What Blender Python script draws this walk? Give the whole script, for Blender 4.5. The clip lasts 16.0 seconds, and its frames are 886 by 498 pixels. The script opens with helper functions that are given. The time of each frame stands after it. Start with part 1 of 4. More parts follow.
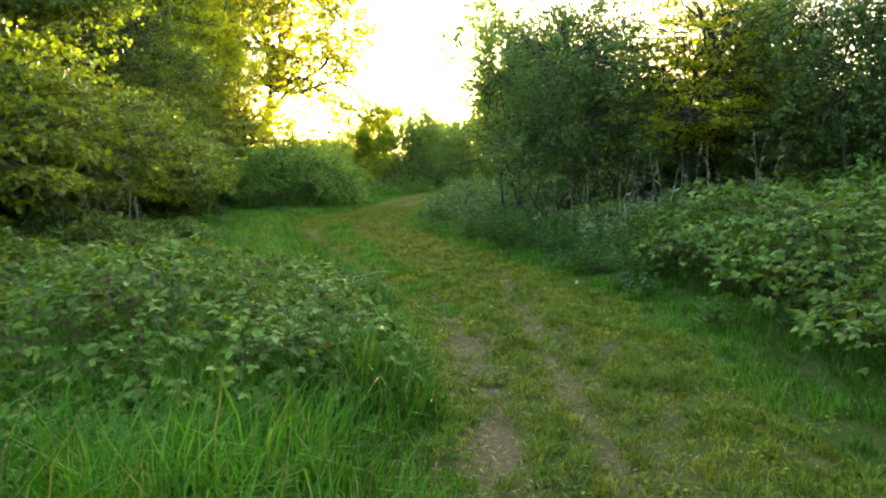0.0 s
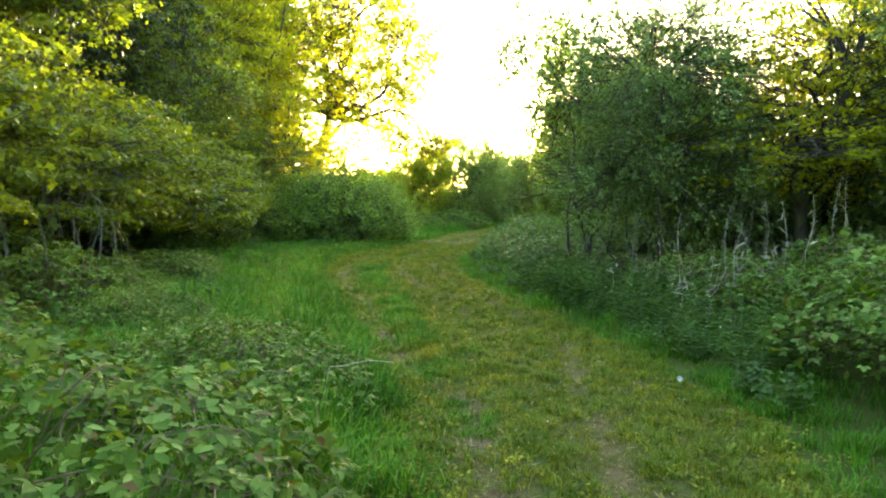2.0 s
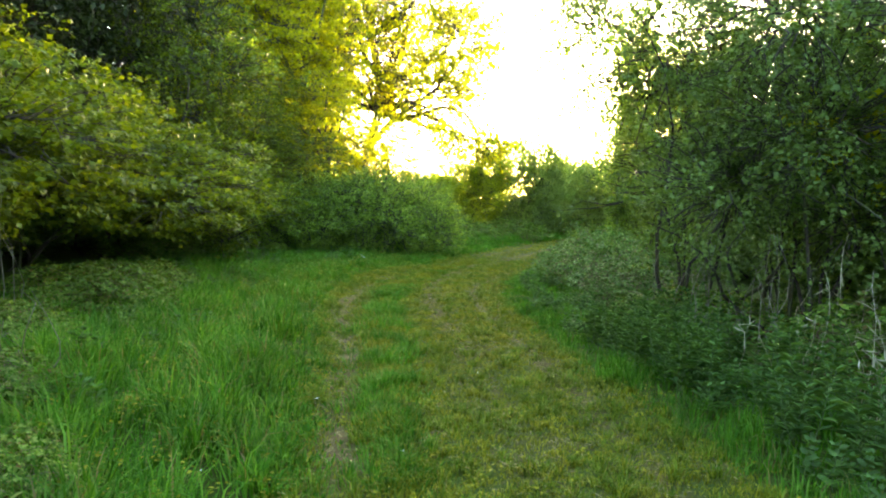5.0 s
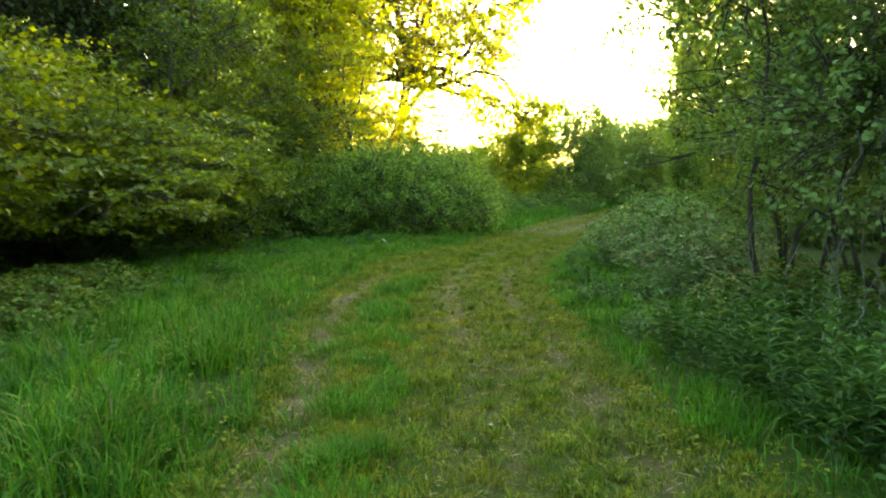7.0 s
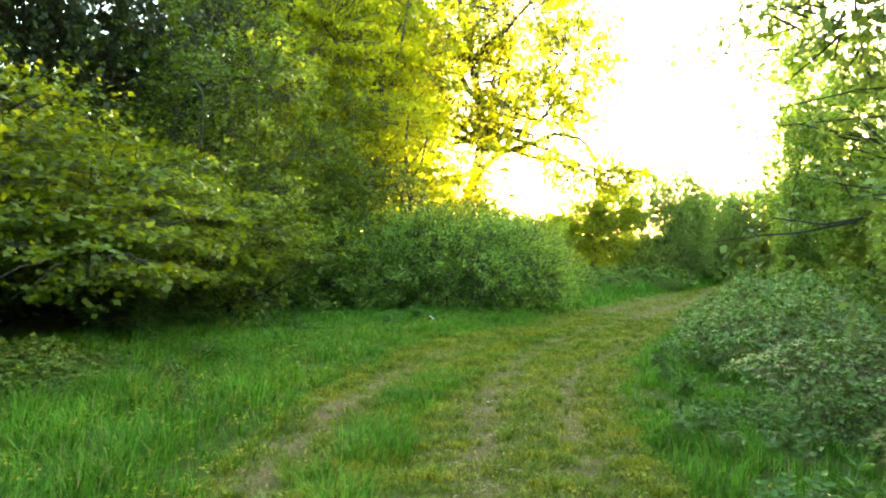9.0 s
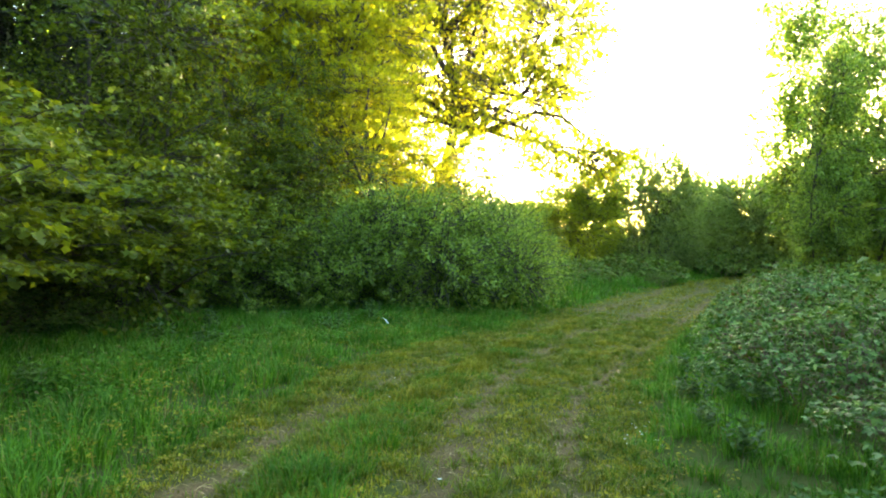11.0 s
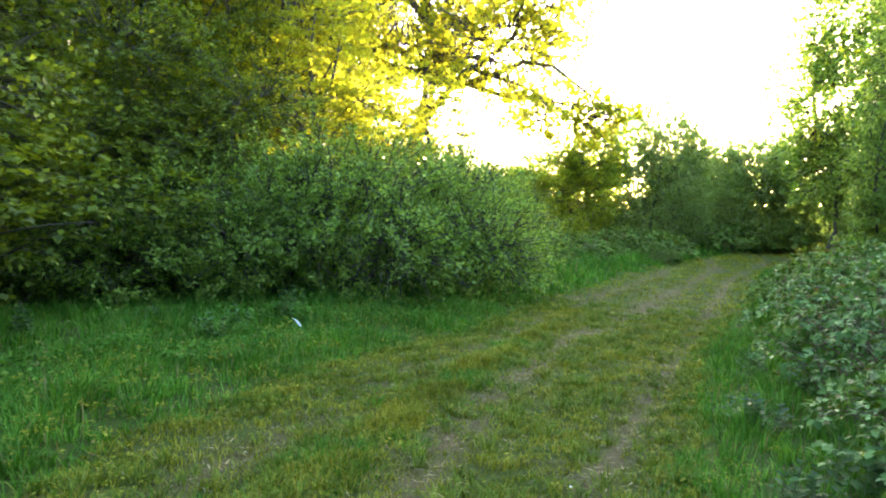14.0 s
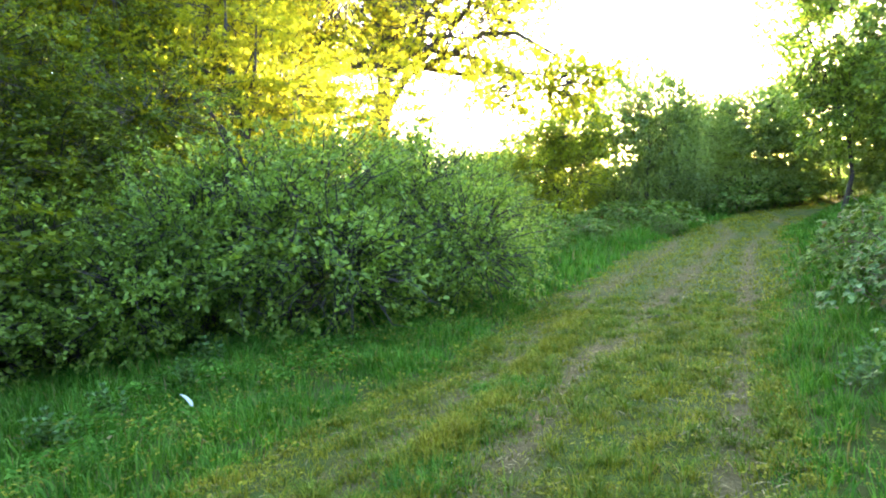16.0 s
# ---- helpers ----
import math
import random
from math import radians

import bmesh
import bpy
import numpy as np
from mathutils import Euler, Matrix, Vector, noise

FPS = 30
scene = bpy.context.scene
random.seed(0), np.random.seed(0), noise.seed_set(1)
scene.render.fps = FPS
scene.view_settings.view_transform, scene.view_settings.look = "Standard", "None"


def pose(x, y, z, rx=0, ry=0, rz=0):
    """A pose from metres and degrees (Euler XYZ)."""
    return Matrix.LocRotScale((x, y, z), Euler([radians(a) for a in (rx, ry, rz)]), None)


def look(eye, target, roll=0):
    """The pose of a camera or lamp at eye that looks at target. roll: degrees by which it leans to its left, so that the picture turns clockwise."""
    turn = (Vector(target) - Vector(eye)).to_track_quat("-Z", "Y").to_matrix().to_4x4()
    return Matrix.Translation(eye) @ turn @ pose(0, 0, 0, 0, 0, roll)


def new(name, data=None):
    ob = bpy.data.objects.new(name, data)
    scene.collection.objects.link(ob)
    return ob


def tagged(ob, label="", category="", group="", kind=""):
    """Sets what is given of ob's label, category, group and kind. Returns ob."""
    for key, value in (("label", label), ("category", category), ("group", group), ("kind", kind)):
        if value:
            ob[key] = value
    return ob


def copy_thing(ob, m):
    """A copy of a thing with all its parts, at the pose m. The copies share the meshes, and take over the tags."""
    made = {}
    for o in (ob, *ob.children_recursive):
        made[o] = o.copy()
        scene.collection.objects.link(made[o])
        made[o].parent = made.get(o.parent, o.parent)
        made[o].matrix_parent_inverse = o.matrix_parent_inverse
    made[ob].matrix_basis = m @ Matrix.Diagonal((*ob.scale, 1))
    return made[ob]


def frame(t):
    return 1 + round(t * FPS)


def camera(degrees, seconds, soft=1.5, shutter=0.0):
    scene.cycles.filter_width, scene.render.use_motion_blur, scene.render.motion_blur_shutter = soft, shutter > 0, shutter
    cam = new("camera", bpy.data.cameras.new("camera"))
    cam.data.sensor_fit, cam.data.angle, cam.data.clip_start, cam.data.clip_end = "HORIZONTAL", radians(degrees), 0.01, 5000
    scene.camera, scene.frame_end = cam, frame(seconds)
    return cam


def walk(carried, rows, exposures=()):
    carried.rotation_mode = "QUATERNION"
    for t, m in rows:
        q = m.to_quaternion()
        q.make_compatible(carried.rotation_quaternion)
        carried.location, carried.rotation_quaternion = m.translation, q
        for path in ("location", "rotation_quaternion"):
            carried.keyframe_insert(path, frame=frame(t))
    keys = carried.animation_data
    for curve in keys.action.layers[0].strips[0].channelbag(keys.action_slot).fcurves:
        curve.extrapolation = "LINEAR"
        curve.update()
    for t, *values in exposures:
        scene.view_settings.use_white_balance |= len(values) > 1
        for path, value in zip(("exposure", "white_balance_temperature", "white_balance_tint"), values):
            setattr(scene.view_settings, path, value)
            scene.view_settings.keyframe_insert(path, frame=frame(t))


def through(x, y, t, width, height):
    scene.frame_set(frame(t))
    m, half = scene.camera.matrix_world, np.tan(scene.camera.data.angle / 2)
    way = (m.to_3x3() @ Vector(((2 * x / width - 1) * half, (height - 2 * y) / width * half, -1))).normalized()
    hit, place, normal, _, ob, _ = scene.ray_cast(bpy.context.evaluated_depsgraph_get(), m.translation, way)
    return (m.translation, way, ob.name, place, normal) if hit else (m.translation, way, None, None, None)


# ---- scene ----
cam = camera(68.6, 16.0, soft=2.0)
METRES, EYE, TILT, LEAN, TURN = 19.0, 1.53, -6.8, 0.0, 0.0
ROWS = [
    (0.0, 0.0, 0.0, 0.0, 0.0, 0.0, 0.0),
    (0.5, 0.0015, 0.0317, 0.0042, 9.59, 5.56, 1.36),
    (1.0, 0.004, 0.0667, 0.0089, 7.61, 1.91, -0.43),
    (1.5, 0.0083, 0.0999, 0.0125, 5.95, 4.62, 2.66),
    (2.0, 0.01, 0.1331, 0.0157, 5.35, 2.95, -2.55),
    (2.5, 0.0125, 0.1644, 0.0197, 5.08, 4.19, 2.76),
    (3.0, 0.0165, 0.1934, 0.0236, 9.18, 5.35, -1.37),
    (3.5, 0.0187, 0.2249, 0.0278, 5.79, 1.44, -1.12),
    (4.0, 0.0172, 0.2559, 0.0307, 7.51, 2.97, -0.01),
    (4.5, 0.0114, 0.2871, 0.035, 10.02, 3.7, -4.35),
    (7.0, 0.0081, 0.442, 0.0489, 15.23, 1.03, -1.98),
    (7.5, 0.0116, 0.4727, 0.0536, 19.1, 3.29, -1.6),
    (8.0, 0.009, 0.5028, 0.0562, 23.33, 1.19, -6.7),
    (8.5, 0.0035, 0.5351, 0.0614, 25.99, 0.08, 1.43),
    (9.0, -0.0034, 0.5674, 0.0651, 22.2, 6.59, -4.69),
    (11.5, -0.0491, 0.7254, 0.0809, 19.45, 5.52, -3.77),
    (12.0, -0.0587, 0.7533, 0.0839, 17.91, 3.94, 0.2),
    (12.5, -0.0641, 0.7794, 0.0886, 20.82, 3.62, 0.28),
    (13.0, -0.0681, 0.8073, 0.0914, 17.85, 1.68, -1.97),
    (13.5, -0.0689, 0.8353, 0.094, 16.9, 2.72, 3.01),
    (14.0, -0.0692, 0.8627, 0.0966, 19.28, 3.59, -4.84),
    (14.5, -0.0722, 0.8918, 0.1006, 23.46, 0.89, -1.4),
    (15.0, -0.0759, 0.9211, 0.1045, 25.81, 2.65, -1.29),
    (15.5, -0.0825, 0.9506, 0.1084, 19.49, 2.65, -4.71),
    (16.0, -0.0881, 0.9789, 0.1097, 19.15, 3.46, 2.95),
]
walk(cam, [(t, pose(0, 0, EYE, TILT, LEAN, TURN) @ pose(METRES * x, METRES * y, METRES * z, 90 + pitch, roll, yaw)) for t, x, y, z, yaw, pitch, roll in ROWS],
     [(0.0, 4.3, 6250, 12), (1.0, 4.55, 6250, 12), (3.5, 4.45, 6250, 9), (4.5, 4.5, 6300, 8), (7.0, 4.35, 6600, 3), (8.0, 4.4, 6600, 0), (9.0, 4.95, 6600, 3), (11.5, 4.4, 5800, 14), (12.5, 4.35, 5650, 18), (13.5, 4.6, 5550, 22), (14.5, 4.65, 5550, 22), (15.5, 5.1, 5450, 23), (16.0, 5.0, 5450, 24)])

# ---- light: a low evening sun straight down the path, behind the far bushes ----
SUN_UP, SUN_RIGHT = 5.0, 3.0          # degrees above the horizon, degrees right of straight ahead
world = bpy.data.worlds.new("evening_sky")
scene.world = world
world.use_nodes = True
wn = world.node_tree.nodes
sky = wn.new("ShaderNodeTexSky")
sky.sky_type, sky.sun_disc = "NISHITA", False
sky.sun_elevation, sky.sun_rotation = radians(SUN_UP), radians(SUN_RIGHT)
sky.dust_density, sky.air_density = 2.0, 1.0
world.node_tree.links.new(sky.outputs[0], wn["Background"].inputs[0])
wn["Background"].inputs[1].default_value = 0.15

sun = new("sun", bpy.data.lights.new("sun", "SUN"))
sun.data.energy, sun.data.angle, sun.data.color = 3.6, radians(0.6), (1.0, 0.78, 0.42)
a, b = radians(SUN_UP), radians(SUN_RIGHT)
sun.matrix_world = look((0, 0, 30), Vector((0, 0, 30)) - Vector((math.cos(a) * math.sin(b), math.cos(a) * math.cos(b), math.sin(a))))

# ---- materials ----


def nodes_of(name):
    m = bpy.data.materials.new(name)
    m.use_nodes = True
    n, l = m.node_tree.nodes, m.node_tree.links
    return m, n, l, n["Principled BSDF"]


def ramp(n, l, fac, stops):
    r = n.new("ShaderNodeValToRGB")
    while len(r.color_ramp.elements) < len(stops):
        r.color_ramp.elements.new(0.5)
    for e, (p, c) in zip(r.color_ramp.elements, stops):
        e.position, e.color = p, (*c, 1)
    l.new(fac, r.inputs[0])
    return r.outputs[0]


def noise_node(n, l, scale, detail=4.0, rough=0.55):
    c = n.new("ShaderNodeNewGeometry")
    t = n.new("ShaderNodeTexNoise")
    t.inputs["Scale"].default_value, t.inputs["Detail"].default_value = scale, detail
    t.inputs["Roughness"].default_value = rough
    l.new(c.outputs["Position"], t.inputs["Vector"])
    return t.outputs[0]


def blend(n, l, fac, a, b, kind="MIX"):
    m = n.new("ShaderNodeMix")
    m.data_type, m.blend_type = "RGBA", kind
    for i, v in ((0, fac), (6, a), (7, b)):
        if isinstance(v, (int, float)):
            m.inputs[i].default_value = v
        elif isinstance(v, tuple):
            m.inputs[i].default_value = (*v, 1)
        else:
            l.new(v, m.inputs[i])
    return m.outputs[2]


def leaf_material(name, dark, mid, light, through=0.4, glow=(1.6, 1.5, 0.5), rough=0.5, patch=0.9, dead=None, gloss=0.2):
    """Leaves: each island its own tint, clumps vary over a metre, and light shines through."""
    m, n, l, p = nodes_of(name)
    g = n.new("ShaderNodeNewGeometry")
    base = ramp(n, l, g.outputs["Random Per Island"], [(0.0, dark), (0.5, mid), (0.93, light)] + ([(0.97, dead)] if dead else []))
    big = ramp(n, l, noise_node(n, l, patch), [(0.3, (0.62, 0.66, 0.6)), (0.7, (1.3, 1.25, 1.15))])
    col = blend(n, l, 1.0, base, big, "MULTIPLY")
    l.new(col, p.inputs["Base Color"])
    p.inputs["Roughness"].default_value = rough
    p.inputs["Specular IOR Level"].default_value = gloss
    t = n.new("ShaderNodeBsdfTranslucent")
    l.new(blend(n, l, 1.0, col, glow, "MULTIPLY"), t.inputs[0])
    mix = n.new("ShaderNodeMixShader")
    mix.inputs[0].default_value = through
    l.new(p.outputs[0], mix.inputs[1])
    l.new(t.outputs[0], mix.inputs[2])
    l.new(mix.outputs[0], n["Material Output"].inputs[0])
    return m


def bark_material(name, dark, light):
    m, n, l, p = nodes_of(name)
    col = ramp(n, l, noise_node(n, l, 14, 6, 0.7), [(0.35, dark), (0.65, light)])
    moss = ramp(n, l, noise_node(n, l, 2.5), [(0.5, (0, 0, 0)), (0.68, (0.8, 0.8, 0.8))])
    l.new(blend(n, l, moss, col, (0.07, 0.09, 0.03)), p.inputs["Base Color"])
    p.inputs["Roughness"].default_value = 0.9
    bump = n.new("ShaderNodeBump")
    bump.inputs["Strength"].default_value, bump.inputs["Distance"].default_value = 0.8, 0.02
    l.new(noise_node(n, l, 30, 5), bump.inputs["Height"])
    l.new(bump.outputs[0], p.inputs["Normal"])
    return m


def plain(name, col, rough=0.8, vary=0.25, scale=40.0):
    m, n, l, p = nodes_of(name)
    lo = tuple(c * (1 - vary) for c in col)
    hi = tuple(min(1, c * (1 + vary)) for c in col)
    l.new(ramp(n, l, noise_node(n, l, scale), [(0.3, lo), (0.7, hi)]), p.inputs["Base Color"])
    p.inputs["Roughness"].default_value = rough
    return m


M_YELLOW = leaf_material("spring_maple_leaf", (0.052, 0.084, 0.006), (0.098, 0.145, 0.008), (0.16, 0.215, 0.014), 0.42, (1.8, 1.6, 0.35))
M_OAK = leaf_material("young_oak_leaf", (0.16, 0.19, 0.007), (0.24, 0.28, 0.010), (0.33, 0.37, 0.016), 0.64, (1.8, 1.62, 0.3))
M_ASH = leaf_material("young_ash_leaf", (0.16, 0.21, 0.03), (0.22, 0.28, 0.045), (0.30, 0.35, 0.06), 0.75, (1.5, 1.6, 0.5))
M_GREEN = leaf_material("sallow_leaf", (0.09, 0.14, 0.022), (0.145, 0.25, 0.038), (0.26, 0.38, 0.075), 0.5, patch=1.3)
M_HAWTHORN = leaf_material("hawthorn_leaf", (0.040, 0.065, 0.006), (0.082, 0.125, 0.010), (0.15, 0.21, 0.018), 0.38, (1.7, 1.6, 0.4), patch=0.7)
M_GREY = leaf_material("willow_leaf", (0.075, 0.125, 0.03), (0.13, 0.20, 0.052), (0.16, 0.25, 0.075), 0.32)
# near-black leaf: the deep shade of the wood is put into its colour
M_WOOD = leaf_material("painted_shade_leaf", (0.018, 0.03, 0.008), (0.03, 0.045, 0.012), (0.05, 0.07, 0.02), 0.25, (1.6, 1.5, 0.4), patch=0.5)
# leaf green lightened in the colour to imitate glare and haze at the bend
M_FAR = leaf_material("haze_paled_leaf", (0.14, 0.20, 0.06), (0.21, 0.28, 0.10), (0.28, 0.35, 0.14), 0.6, (1.3, 1.4, 0.5), patch=0.35)
M_BRAMBLE = leaf_material("bramble_leaf", (0.040, 0.082, 0.009), (0.092, 0.163, 0.022), (0.19, 0.28, 0.06), 0.3, rough=0.6, patch=1.5, dead=(0.14, 0.10, 0.04), gloss=0.1)
# the lightest tint is raised to paint in the sky's sheen
M_BROAD = leaf_material("sky_paled_bramble_leaf", (0.035, 0.085, 0.012), (0.085, 0.165, 0.032), (0.20, 0.31, 0.10), 0.25, rough=0.5, patch=1.5, dead=(0.14, 0.11, 0.04), gloss=0.1)
M_HERB = leaf_material("nettle_leaf", (0.045, 0.10, 0.022), (0.075, 0.155, 0.036), (0.14, 0.25, 0.07), 0.3, rough=0.55)
M_LONG = leaf_material("long_grass_blade", (0.038, 0.11, 0.008), (0.070, 0.195, 0.017), (0.15, 0.305, 0.04), 0.4, (1.3, 1.3, 0.5), patch=1.1, dead=(0.22, 0.19, 0.08), gloss=0.08)
M_SHORT = leaf_material("mown_grass_blade", (0.105, 0.13, 0.009), (0.205, 0.222, 0.016), (0.33, 0.33, 0.042), 0.3, (1.3, 1.2, 0.5), patch=2.2, dead=(0.17, 0.15, 0.045), gloss=0.03)
M_TUFT = leaf_material("tussock_blade", (0.055, 0.10, 0.009), (0.115, 0.178, 0.016), (0.22, 0.29, 0.04), 0.3, (1.3, 1.2, 0.5), patch=2.6, dead=(0.2, 0.16, 0.06), gloss=0.04)
M_STRAW = leaf_material("dry_clippings", (0.13, 0.10, 0.04), (0.22, 0.175, 0.075), (0.36, 0.30, 0.15), 0.15, (1.1, 1.0, 0.8), 0.7, 2.0)
M_DEAD = leaf_material("bleached_dead_grass", (0.30, 0.26, 0.18), (0.42, 0.37, 0.28), (0.55, 0.50, 0.40), 0.25, (1.0, 1.0, 0.9), 0.7)
M_BARK = bark_material("dark_bark", (0.022, 0.018, 0.013), (0.07, 0.056, 0.04))
M_PALE = bark_material("pale_bark", (0.13, 0.11, 0.085), (0.28, 0.25, 0.20))
M_CANE = plain("bramble_cane", (0.14, 0.085, 0.05), 0.6)
M_WHITE = plain("white_petal", (0.75, 0.77, 0.70), 0.6, 0.08)
M_DOWN = plain("seed_down", (0.36, 0.40, 0.33), 0.9, 0.1)
M_SOIL = plain("turned_earth", (0.10, 0.075, 0.04), 0.95, 0.4)
M_STEM = plain("green_stem", (0.10, 0.16, 0.05), 0.6)


def ground_material():
    m, n, l, p = nodes_of("turf_and_soil")
    at = n.new("ShaderNodeAttribute")
    at.attribute_name = "wear"
    fine = noise_node(n, l, 60, 6, 0.7)
    mid = noise_node(n, l, 6, 5, 0.6)
    soil = ramp(n, l, fine, [(0.3, (0.065, 0.043, 0.019)), (0.52, (0.15, 0.104, 0.048)), (0.72, (0.28, 0.20, 0.10))])
    turf = ramp(n, l, fine, [(0.3, (0.030, 0.052, 0.007)), (0.6, (0.058, 0.090, 0.011)), (0.8, (0.09, 0.115, 0.02))])
    turf = blend(n, l, ramp(n, l, mid, [(0.4, (0, 0, 0)), (0.7, (0.5, 0.5, 0.5))]), turf, (0.10, 0.095, 0.025))
    l.new(blend(n, l, at.outputs["Fac"], turf, soil), p.inputs["Base Color"])
    p.inputs["Roughness"].default_value = 0.95
    p.inputs["Specular IOR Level"].default_value = 0.1
    bump = n.new("ShaderNodeBump")
    bump.inputs["Strength"].default_value, bump.inputs["Distance"].default_value = 0.9, 0.02
    l.new(fine, bump.inputs["Height"])
    l.new(bump.outputs[0], p.inputs["Normal"])
    return m


M_GROUND = ground_material()

# ---- the lie of the land ----
LEFT_Y = [0, 3, 6, 8, 9, 10.6, 12.8, 15, 17.5, 20, 22.5, 25, 29, 34, 40, 43, 50]
LEFT_X = [0.05, 0.0, -0.25, -0.68, -1.12, -1.6, -2.35, -3.25, -4.0, -4.3, -4.05, -3.5, -3.1, -2.2, -0.4, 0.8, 5]
RIGHT_Y = [0, 3, 5, 7.4, 10, 11.5, 14, 17, 20, 22, 24, 25.5, 30, 36, 43, 50]
RIGHT_X = [2.1, 2.05, 2.1, 2.05, 1.55, 0.95, 0.05, -0.75, -1.15, -1.1, -1.0, -0.8, 0.1, 1.1, 3.6, 9]
RUTS = [  # y, x, half width, depth of wear
    ([2, 4, 5.8, 7.5, 9, 10.6, 12.8, 15, 17.2, 18.8, 21, 22.6, 25.7, 30, 36], [0.32, 0.30, 0.22, -0.05, -0.82, -1.32, -2.08, -3.0, -3.45, -3.6, -3.5, -3.3, -3.05, -2.3, -1.3], 0.19, 1.0),
    ([2, 8, 10, 12, 14.8, 16.5, 18.6, 20.2, 21.6, 24, 28, 36], [1.3, 0.7, 0.1, -0.5, -1.35, -1.95, -2.4, -2.6, -2.65, -2.5, -1.7, -0.2], 0.22, 0.8),
    ([10, 14, 17, 18.8, 20, 21.5, 25.7, 33, 40], [0.9, -0.3, -1.3, -1.62, -1.66, -1.5, -1.0, -0.1, 1.6], 0.13, 0.8),
]
STRIP = ([7, 9.5, 11.7, 14.8, 16.2, 18.8, 22, 25], [-0.1, -0.62, -1.36, -2.25, -2.68, -3.02, -3.05, -2.8])


def wob(x, y, z=0.0, s=1.0, k=0.0):
    """A cheap smooth wobble between about -1 and 1."""
    x, y, z = x * s + k, y * s - 2 * k, z * s + 3 * k
    return (np.sin(1.7 * x + 1.3 * np.sin(1.1 * y + z)) + np.sin(2.3 * y + 1.7 * np.sin(0.9 * x - z)) + np.sin(2.9 * z + 1.9 * x - 1.2 * y + k)) / 3


def left_edge(y):
    return np.interp(y, LEFT_Y, LEFT_X) + 0.10 * wob(y, y * 0.3, 0, 2.2)


def right_edge(y):
    return np.interp(y, RIGHT_Y, RIGHT_X) + 0.10 * wob(y, y * 0.3, 5, 2.0)


def wear(x, y):
    w = np.zeros_like(x)
    for ys, xs, half, deep in RUTS:
        d = (x - np.interp(y, ys, xs)) / half
        fade = np.interp(y, [16, 20.5, 25], [1, 0.5, 0.7]) if half == 0.19 else np.interp(y, [10, 16.5], [0.4, 1]) if half == 0.22 else 1.0
        w = np.maximum(w, fade * deep * np.exp(-d * d) * np.clip(0.6 + 0.3 * (y < 7.5) + 0.022 * np.clip(y - 6, 0, 12) + 0.5 * wob(x, y, 0, 2.6, half * 9) + 0.45 * wob(x, y, 0, 9.0, half * 5), 0, 1))
    inside = (x > left_edge(y)) & (x < right_edge(y)) & (y < 48)
    w = np.maximum(w, np.clip(0.8 * wob(x, y, 2, 3.7) + 0.3 * wob(x, y, 1, 11) - 0.28, 0, 0.5)) * inside
    return np.clip(w, 0, 1)


def land(x, y):
    """Height of the ground."""
    x, y = np.asarray(x, float), np.asarray(y, float)
    far = np.clip(y - 24, 0, 26)
    z = 0.0008 * far * far * np.clip(1.6 - far / 40, 0, 2) + 0.012 * far
    z = z + 0.03 * wob(x, y, 0, 0.9) + 0.012 * wob(x, y, 1, 4.1)
    side = np.clip(x - right_edge(y) - 0.4, 0, 3)
    z = z + 0.07 * side
    for ys, xs, half, deep in RUTS:
        d = (x - np.interp(y, ys, xs)) / (half * 1.1)
        z = z - 0.035 * deep * np.exp(-d * d)
    return z


# ---- mesh making ----


def raw(name, verts, faces, mat, parent=None, label="", smooth=False, kind=""):
    """One mesh object from arrays of points and of equal-sided faces."""
    me = bpy.data.meshes.new(name)
    faces = np.asarray(faces, np.int32)
    me.vertices.add(len(verts))
    me.vertices.foreach_set("co", np.asarray(verts, np.float32).ravel())
    me.loops.add(faces.size)
    me.loops.foreach_set("vertex_index", faces.ravel())
    me.polygons.add(len(faces))
    me.polygons.foreach_set("loop_start", np.arange(len(faces), dtype=np.int32) * faces.shape[1])
    me.update(calc_edges=True)
    if smooth:
        me.shade_smooth()
    me.materials.append(mat)
    ob = new(name, me)
    if parent:
        ob.parent = parent
    return tagged(ob, label=label, kind=kind)


def unit(v):
    return v / np.maximum(np.linalg.norm(v, axis=-1, keepdims=True), 1e-9)


# leaf outlines: across, along, up; every face a quad folded on the midrib
SLIM = (np.array([(0, 0, 0), (0.13, 0.45, 0.04), (0, 1, -0.12), (-0.13, 0.45, 0.04)]), np.array([(0, 1, 2, 3)]))
DIAMOND = (np.array([(0, 0, 0), (0.36, 0.5, 0.08), (0, 1, -0.12), (-0.36, 0.5, 0.08)]), np.array([(0, 1, 2, 3)]))
OVAL = (np.array([(0, 0, 0), (0.30, 0.28, 0.07), (0.25, 0.70, 0.05), (0, 1, -0.10), (-0.25, 0.70, 0.05), (-0.30, 0.28, 0.07)]), np.array([(0, 1, 2, 3), (0, 3, 4, 5)]))
LOBED = (np.array([(0, 0, 0), (0.22, 0.35, 0.03), (0.5, 0.5, 0.05), (0.26, 0.62, 0.02), (0, 1, -0.1), (-0.26, 0.62, 0.02), (-0.5, 0.5, 0.05), (-0.22, 0.35, 0.03)]),
         np.array([(0, 1, 3, 4), (1, 2, 3, 3), (0, 4, 5, 7), (5, 6, 7, 7)]))
LOBED = (LOBED[0], np.array([(0, 1, 2, 3), (0, 3, 4, 5), (0, 5, 6, 7)]))


